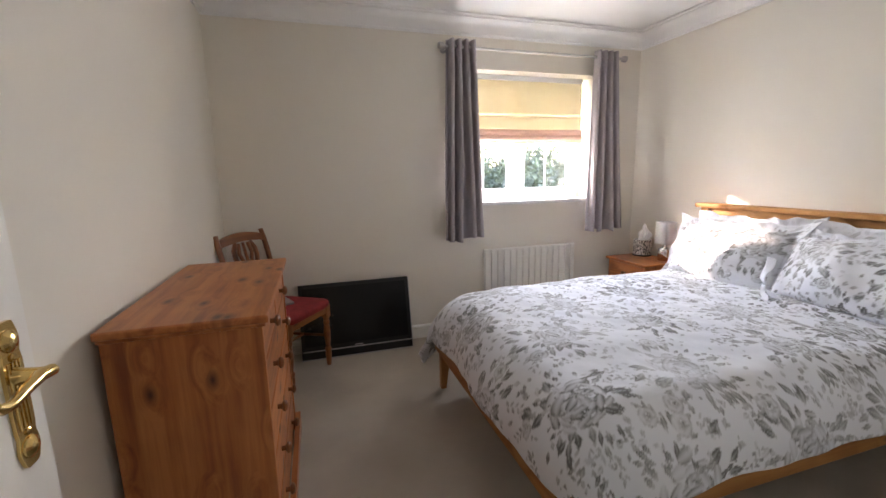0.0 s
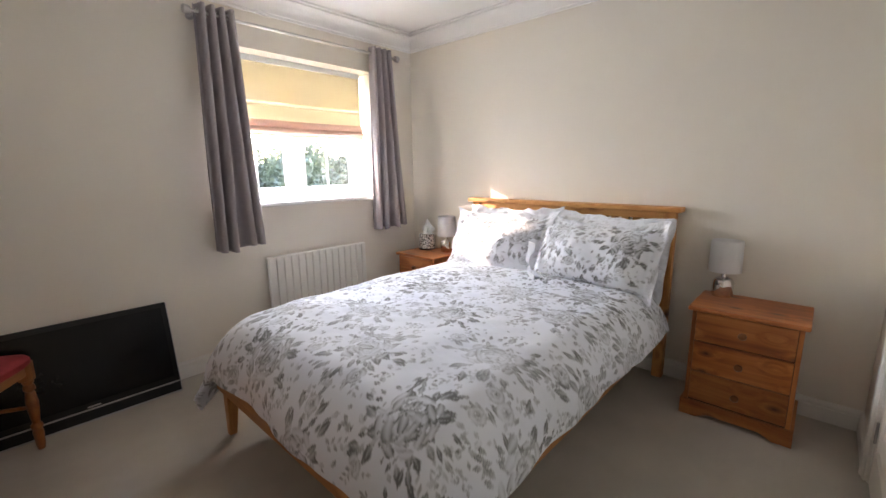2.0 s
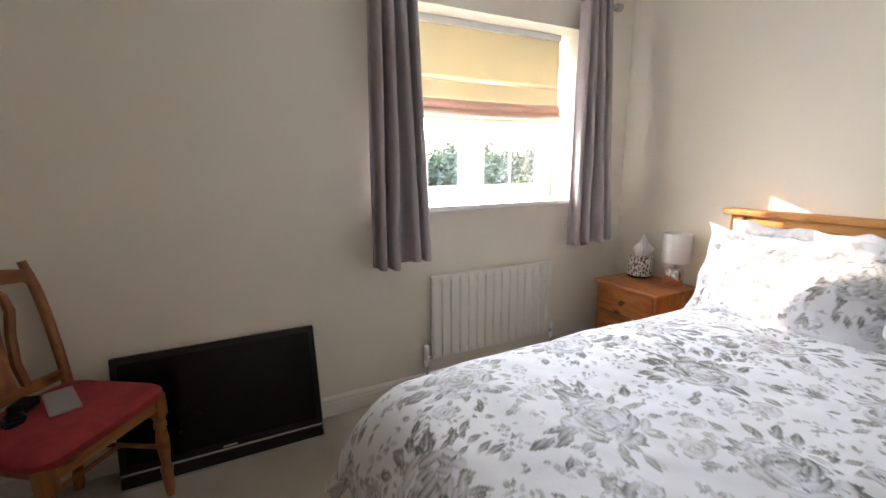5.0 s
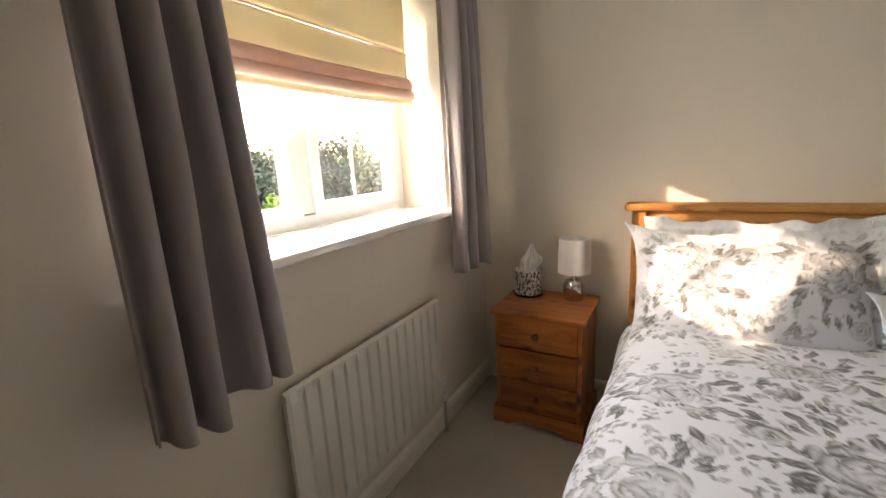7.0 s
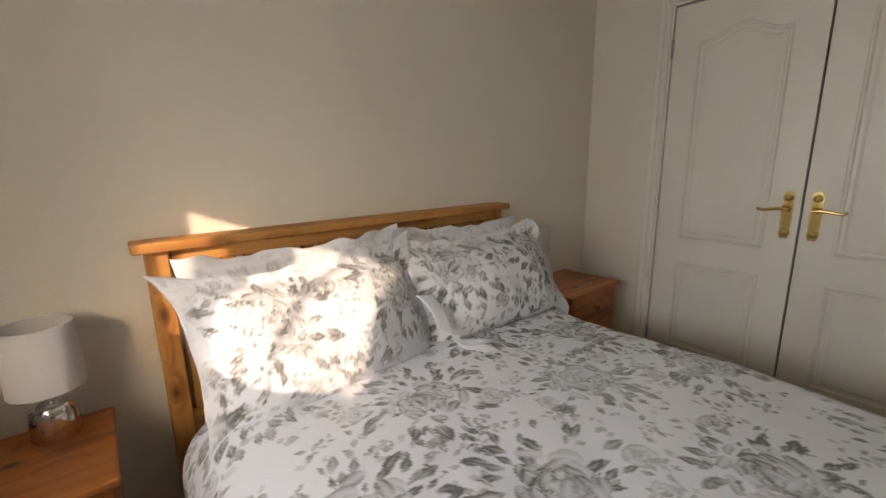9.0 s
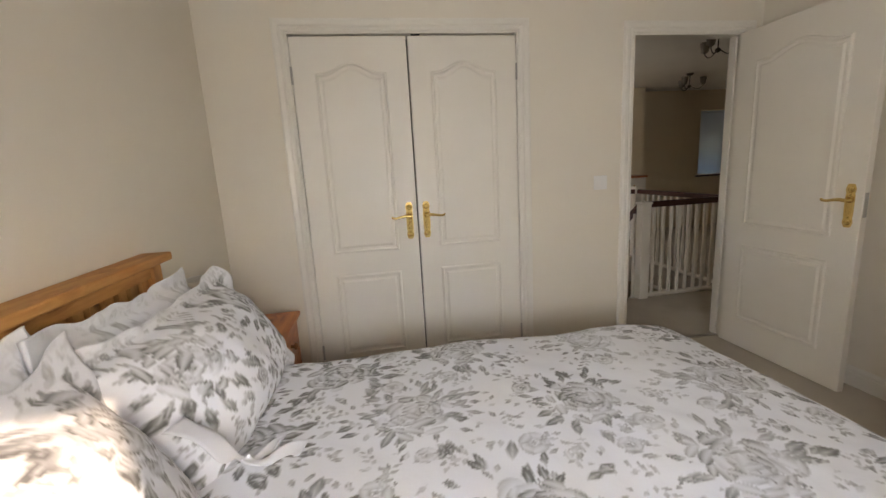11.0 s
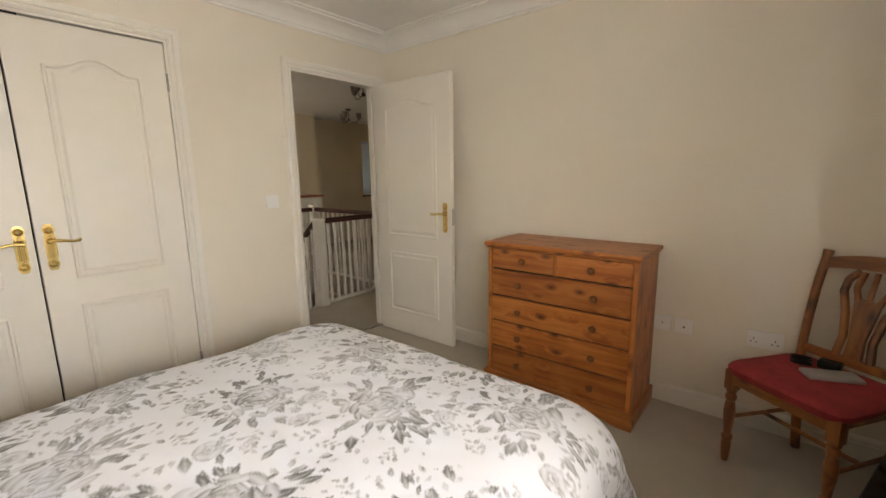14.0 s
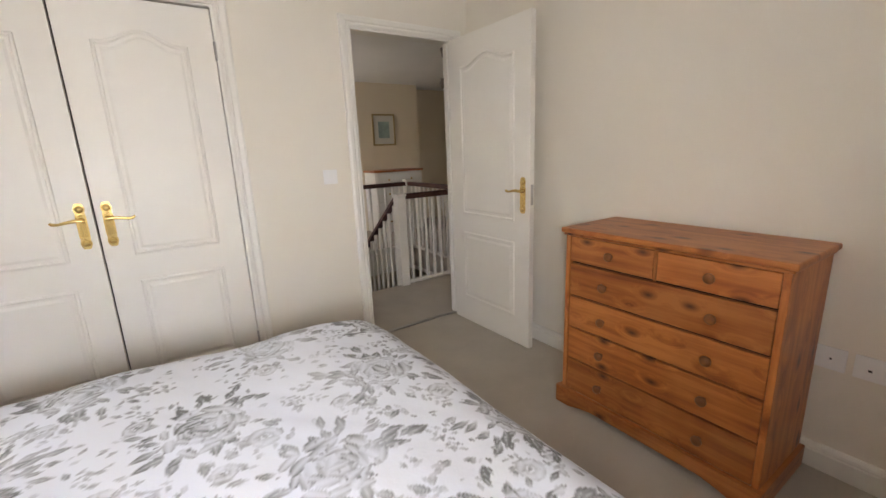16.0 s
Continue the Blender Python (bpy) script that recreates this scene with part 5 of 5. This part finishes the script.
SPINDLE = [(0.016, 0.0), (0.016, 0.16), (0.011, 0.17), (0.015, 0.20), (0.017, 0.30), (0.011, 0.40), (0.010, 0.55), (0.014, 0.60), (0.011, 0.61), (0.016, 0.62), (0.016, 0.83)]


def newel(parent, x, y, z):
    bm = box(x - 0.044, x + 0.044, y - 0.044, y + 0.044, z, z + 0.895, 0.004)
    box(x - 0.052, x + 0.052, y - 0.052, y + 0.052, z + 0.895, z + 0.918, 0.008, bm)
    part("newel_post", bm, trim_paint, parent, "white square newel post")


def railing(p, q, count, label):
    """A run of white spindles between a base rail and a dark handrail."""
    r = thing("balustrade", Matrix.Identity(4), label, "balustrade", "landing balustrades")
    p, q = Vector(p), Vector(q)
    d = q - p
    n = Vector((-d.y, d.x, 0)).normalized() * 0.030
    for z0, z1, g, mt, nm in ((0.835, 0.885, 1.0, dark_rail, "handrail"), (0.012, 0.040, 0.8, trim_paint, "base_rail")):
        bm = bmesh.new()
        a = [bm.verts.new(p + s * g * n + Vector((0, 0, z))) for s, z in ((-1, z0), (1, z0), (1, z1 - 0.012), (0.6, z1), (-0.6, z1), (-1, z1 - 0.012))]
        b = [bm.verts.new(q + s * g * n + Vector((0, 0, z))) for s, z in ((-1, z0), (1, z0), (1, z1 - 0.012), (0.6, z1), (-0.6, z1), (-1, z1 - 0.012))]
        bm.faces.new(a[::-1])
        bm.faces.new(b)
        for k in range(6):
            bm.faces.new((a[k], a[(k + 1) % 6], b[(k + 1) % 6], b[k]))
        part(nm, bm, mt, r)
    me = None
    for k in range(count):
        at = p + d * ((k + 0.7) / (count + 0.4))
        if me is None:
            ob = part("spindle", lathe(SPINDLE, 10), trim_paint, r, smooth=True)
            me = ob.data
        else:
            ob = new("spindle", me)
            ob.parent = r
        ob.location = at
    return r


NX, NY = -0.385, -0.93
b1 = railing((NX - 0.045, NY, 0), (VX0 + 0.045, NY, 0), 9, "white spindles under a dark handrail by the stairwell")
newel(b1, NX, NY, -0.03)
b2 = railing((VX0, NY - 0.02, 0), (VX0, VY0 + 0.05, 0), 13, "white spindles under a dark handrail by the stairwell")
newel(b2, VX0, VY0, 0.0)
b3 = railing((VX0 + 0.045, VY0, 0), (VX1, VY0, 0), 17, "white spindles under a dark handrail by the stairwell")
b4 = railing((NX, NY - 0.045, 0.0), (NX, VY0 + 0.05, -1.02), 11, "sloping dark handrail and white spindles of the stairs")
st = thing("staircase", Matrix.Identity(4), "carpeted stairs going down from the landing", "staircase")
for k in range(9):
    bm = box(NX + 0.03, VX1, NY - 0.02 - 0.225 * (k + 1), NY - 0.02 - 0.225 * k, -0.19 * (k + 1) - 0.2, -0.19 * (k + 1), 0.012)
    part("step", bm, carpet, st)

wc = thing("white_chest", Matrix.Translation((-2.20, LY1 + 0.005, 0)), "white painted chest of drawers with a brown wooden top", "chest of drawers")
part("body", box(0.0, 0.85, 0.0, 0.40, 0.0, 0.965, 0.004), white_furniture, wc)
part("top_board", box(-0.02, 0.87, -0.0, 0.42, 0.9655, 0.998, 0.006), pine_x, wc, "brown wooden top")
for k in range(4):
    z0 = 0.07 + 0.222 * k
    dr = part("drawer", box(0.02, 0.83, 0.4005, 0.415, z0, z0 + 0.212, 0.004), white_furniture, wc)
    for x in (0.22, 0.63):
        part("knob", lathe([(0.008, 0), (0.007, 0.012), (0.016, 0.018), (0.012, 0.028)], 12, Matrix.Translation((x, 0.415, z0 + 0.11)) @ Matrix.Rotation(-math.pi / 2, 4, "X")), brass, dr)
pc = thing("picture", Matrix.Translation((-1.755, LY1 + 0.001, 1.635)), "small framed picture with a pale mount and green print", "picture")
bm = bmesh.new()
for a, b, c, d in ((-0.205, 0.205, 0.225, 0.25), (-0.205, 0.205, -0.25, -0.225), (-0.205, -0.18, -0.225, 0.225), (0.18, 0.205, -0.225, 0.225)):
    box(a, b, 0.0, 0.02, c, d, 0.003, bm)
part("frame", bm, gilt, pc, "thin gilt frame")
part("mount", box(-0.179, 0.179, 0.0, 0.006, -0.224, 0.224), mount_paper, pc)
part("print", box(-0.10, 0.10, 0.0065, 0.008, -0.13, 0.13), print_paper, pc, "pale green print")


def pendant(x, y, label):
    p = thing("ceiling_light", Matrix.Translation((x, y, 2.36)), label, "ceiling light", "landing lights")
    part("rose", lathe([(0.05, 0.0), (0.05, -0.008), (0.03, -0.025), (0.008, -0.03)], 18), wrought_iron, p, "", True)
    part("stem", tube([(0, 0, -0.02), (0, 0, -0.16)], 0.006), wrought_iron, p)
    part("hub", lathe([(0.004, -0.19), (0.022, -0.175), (0.024, -0.16), (0.008, -0.145)], 14), wrought_iron, p, "", True)
    for k in range(3):
        a_ = 2 * math.pi * k / 3 + 0.5
        c, s_ = math.cos(a_), math.sin(a_)
        arm = part("arm", tube([(c * r, s_ * r, z) for r, z in ((0.02, -0.17), (0.07, -0.205), (0.12, -0.205), (0.155, -0.175), (0.16, -0.15))], 0.005, 8), wrought_iron, p, "curved dark metal arm", True)
        part("shade", lathe([(0.018, -0.155), (0.030, -0.14), (0.038, -0.10), (0.044, -0.06)], 16, Matrix.Translation((c * 0.16, s_ * 0.16, 0))), smoked, arm, "smoky glass cup", True)
    return p


pendant(-2.42, -2.95, "dark three-arm ceiling light with small glass cups")
pendant(-1.22, -1.15, "dark three-arm ceiling light with small glass cups")

# ---- outside the window ----
structure("ground", box(-300, 300, 4.5, 400, -3.2, -2.7), grass, "grass reaching away below the window", "ground")
structure("ground_back", box(-300, 300, -300, -6.6, -3.2, -2.7), grass, "grass behind the house", "ground")


def leaves(count, centre, size, leaf_len, seed, flat=1.0):
    """Many small folded leaves in an uneven clump."""
    rng = np.random.default_rng(seed)
    lumps = np.clip(rng.normal(0, 0.45, (14, 3)), -0.75, 0.75) * size
    lumps[:, 2] *= flat
    verts, faces = [], []
    for _ in range(count):
        c = lumps[rng.integers(14)] + rng.normal(0, 0.19, 3) * size
        a = rng.normal(0, 1, 3)
        a /= np.linalg.norm(a)
        b = np.cross(a, rng.normal(0, 1, 3))
        b /= np.linalg.norm(b)
        ln = leaf_len * rng.uniform(0.6, 1.3)
        p = np.array(centre) + c
        i = len(verts)
        verts += [p - a * ln / 2, p + b * ln * 0.28, p + a * ln / 2, p - b * ln * 0.28]
        faces.append((i, i + 1, i + 2, i + 3))
    me = bpy.data.meshes.new("crown")
    me.from_pydata([tuple(v) for v in verts], [], faces)
    return me


def tree(x, y, height, spread, seed, leaf=leaf_green, count=5200, leaf_len=0.34):
    base = -2.7
    t = thing("tree", Matrix.Translation((x, y, base)), "leafy green tree beyond the window, in view or added as sky screen", "tree", "garden trees")
    rng = np.random.default_rng(seed)
    bm = tube([(0, 0, 0), (0.1 * rng.normal(), 0.1, height * 0.3), (0.2 * rng.normal(), 0, height * 0.6), (0, 0, height * 0.85)], [0.16, 0.12, 0.08, 0.02], 8)
    for k in range(6):
        a_ = rng.uniform(0, 6.28)
        z = height * rng.uniform(0.3, 0.6)
        tube([(0, 0, z), (spread * 0.3 * math.cos(a_), spread * 0.3 * math.sin(a_), z + height * 0.12), (spread * 0.6 * math.cos(a_), spread * 0.6 * math.sin(a_), z + height * 0.3)], [0.06, 0.04, 0.015], 6, bm)
    part("trunk", bm, bark, t, "", True)
    me = leaves(count, (0, 0, height * 0.62), np.array((spread, spread, height * 0.42)), leaf_len, seed)
    me.materials.append(leaf)
    ob = new("crown", me)
    ob.parent = t


for k, az in enumerate(range(-16, 76, 5)):
    far = 16.5 + 2.0 * math.sin(k * 2.3)
    high = 4.9 if az < 31 else 4.5 if az < 47 else 3.8
    tree(0.7 + far * math.sin(radians(az)), 2.2 + far * math.cos(radians(az)), high + 0.25 * math.sin(k * 1.7), 3.0, 50 + k, count=18000, leaf_len=0.17)
# unseen trees added to screen the bright low sky, lower where the sun passes
for k, az in enumerate(range(-80, -18, 5)):
    far = 14.5 + 1.5 * math.sin(k * 2.1)
    tree(0.7 + far * math.sin(radians(az)), 2.2 + far * math.cos(radians(az)), (5.5 if -52 < az < -20 else 6.9) + 0.3 * math.sin(k * 1.3), 2.6, 120 + k, count=6500, leaf_len=0.42)
hm = leaves(26000, (0, 0, 1.5), np.array((15.0, 0.8, 1.3)), 0.18, 60)
hm.materials.append(leaf_green)
hedge = new("hedge", hm)
hedge.location = (13.0, 17.0, -2.7)
hedge.rotation_euler = (0, 0, radians(-38))
tagged(hedge, "long green hedge along the garden's end", "hedge", kind="stuff")
bm_ = leaves(4200, (0, 0, 2.0), np.array((0.8, 0.8, 1.25)), 0.16, 61)
bm_.materials.append(leaf_bright)
bush = new("bush", bm_)
bush.location = (6.75, 10.0, -2.7)
tagged(bush, "bright yellow-green shrub in the garden", "bush")
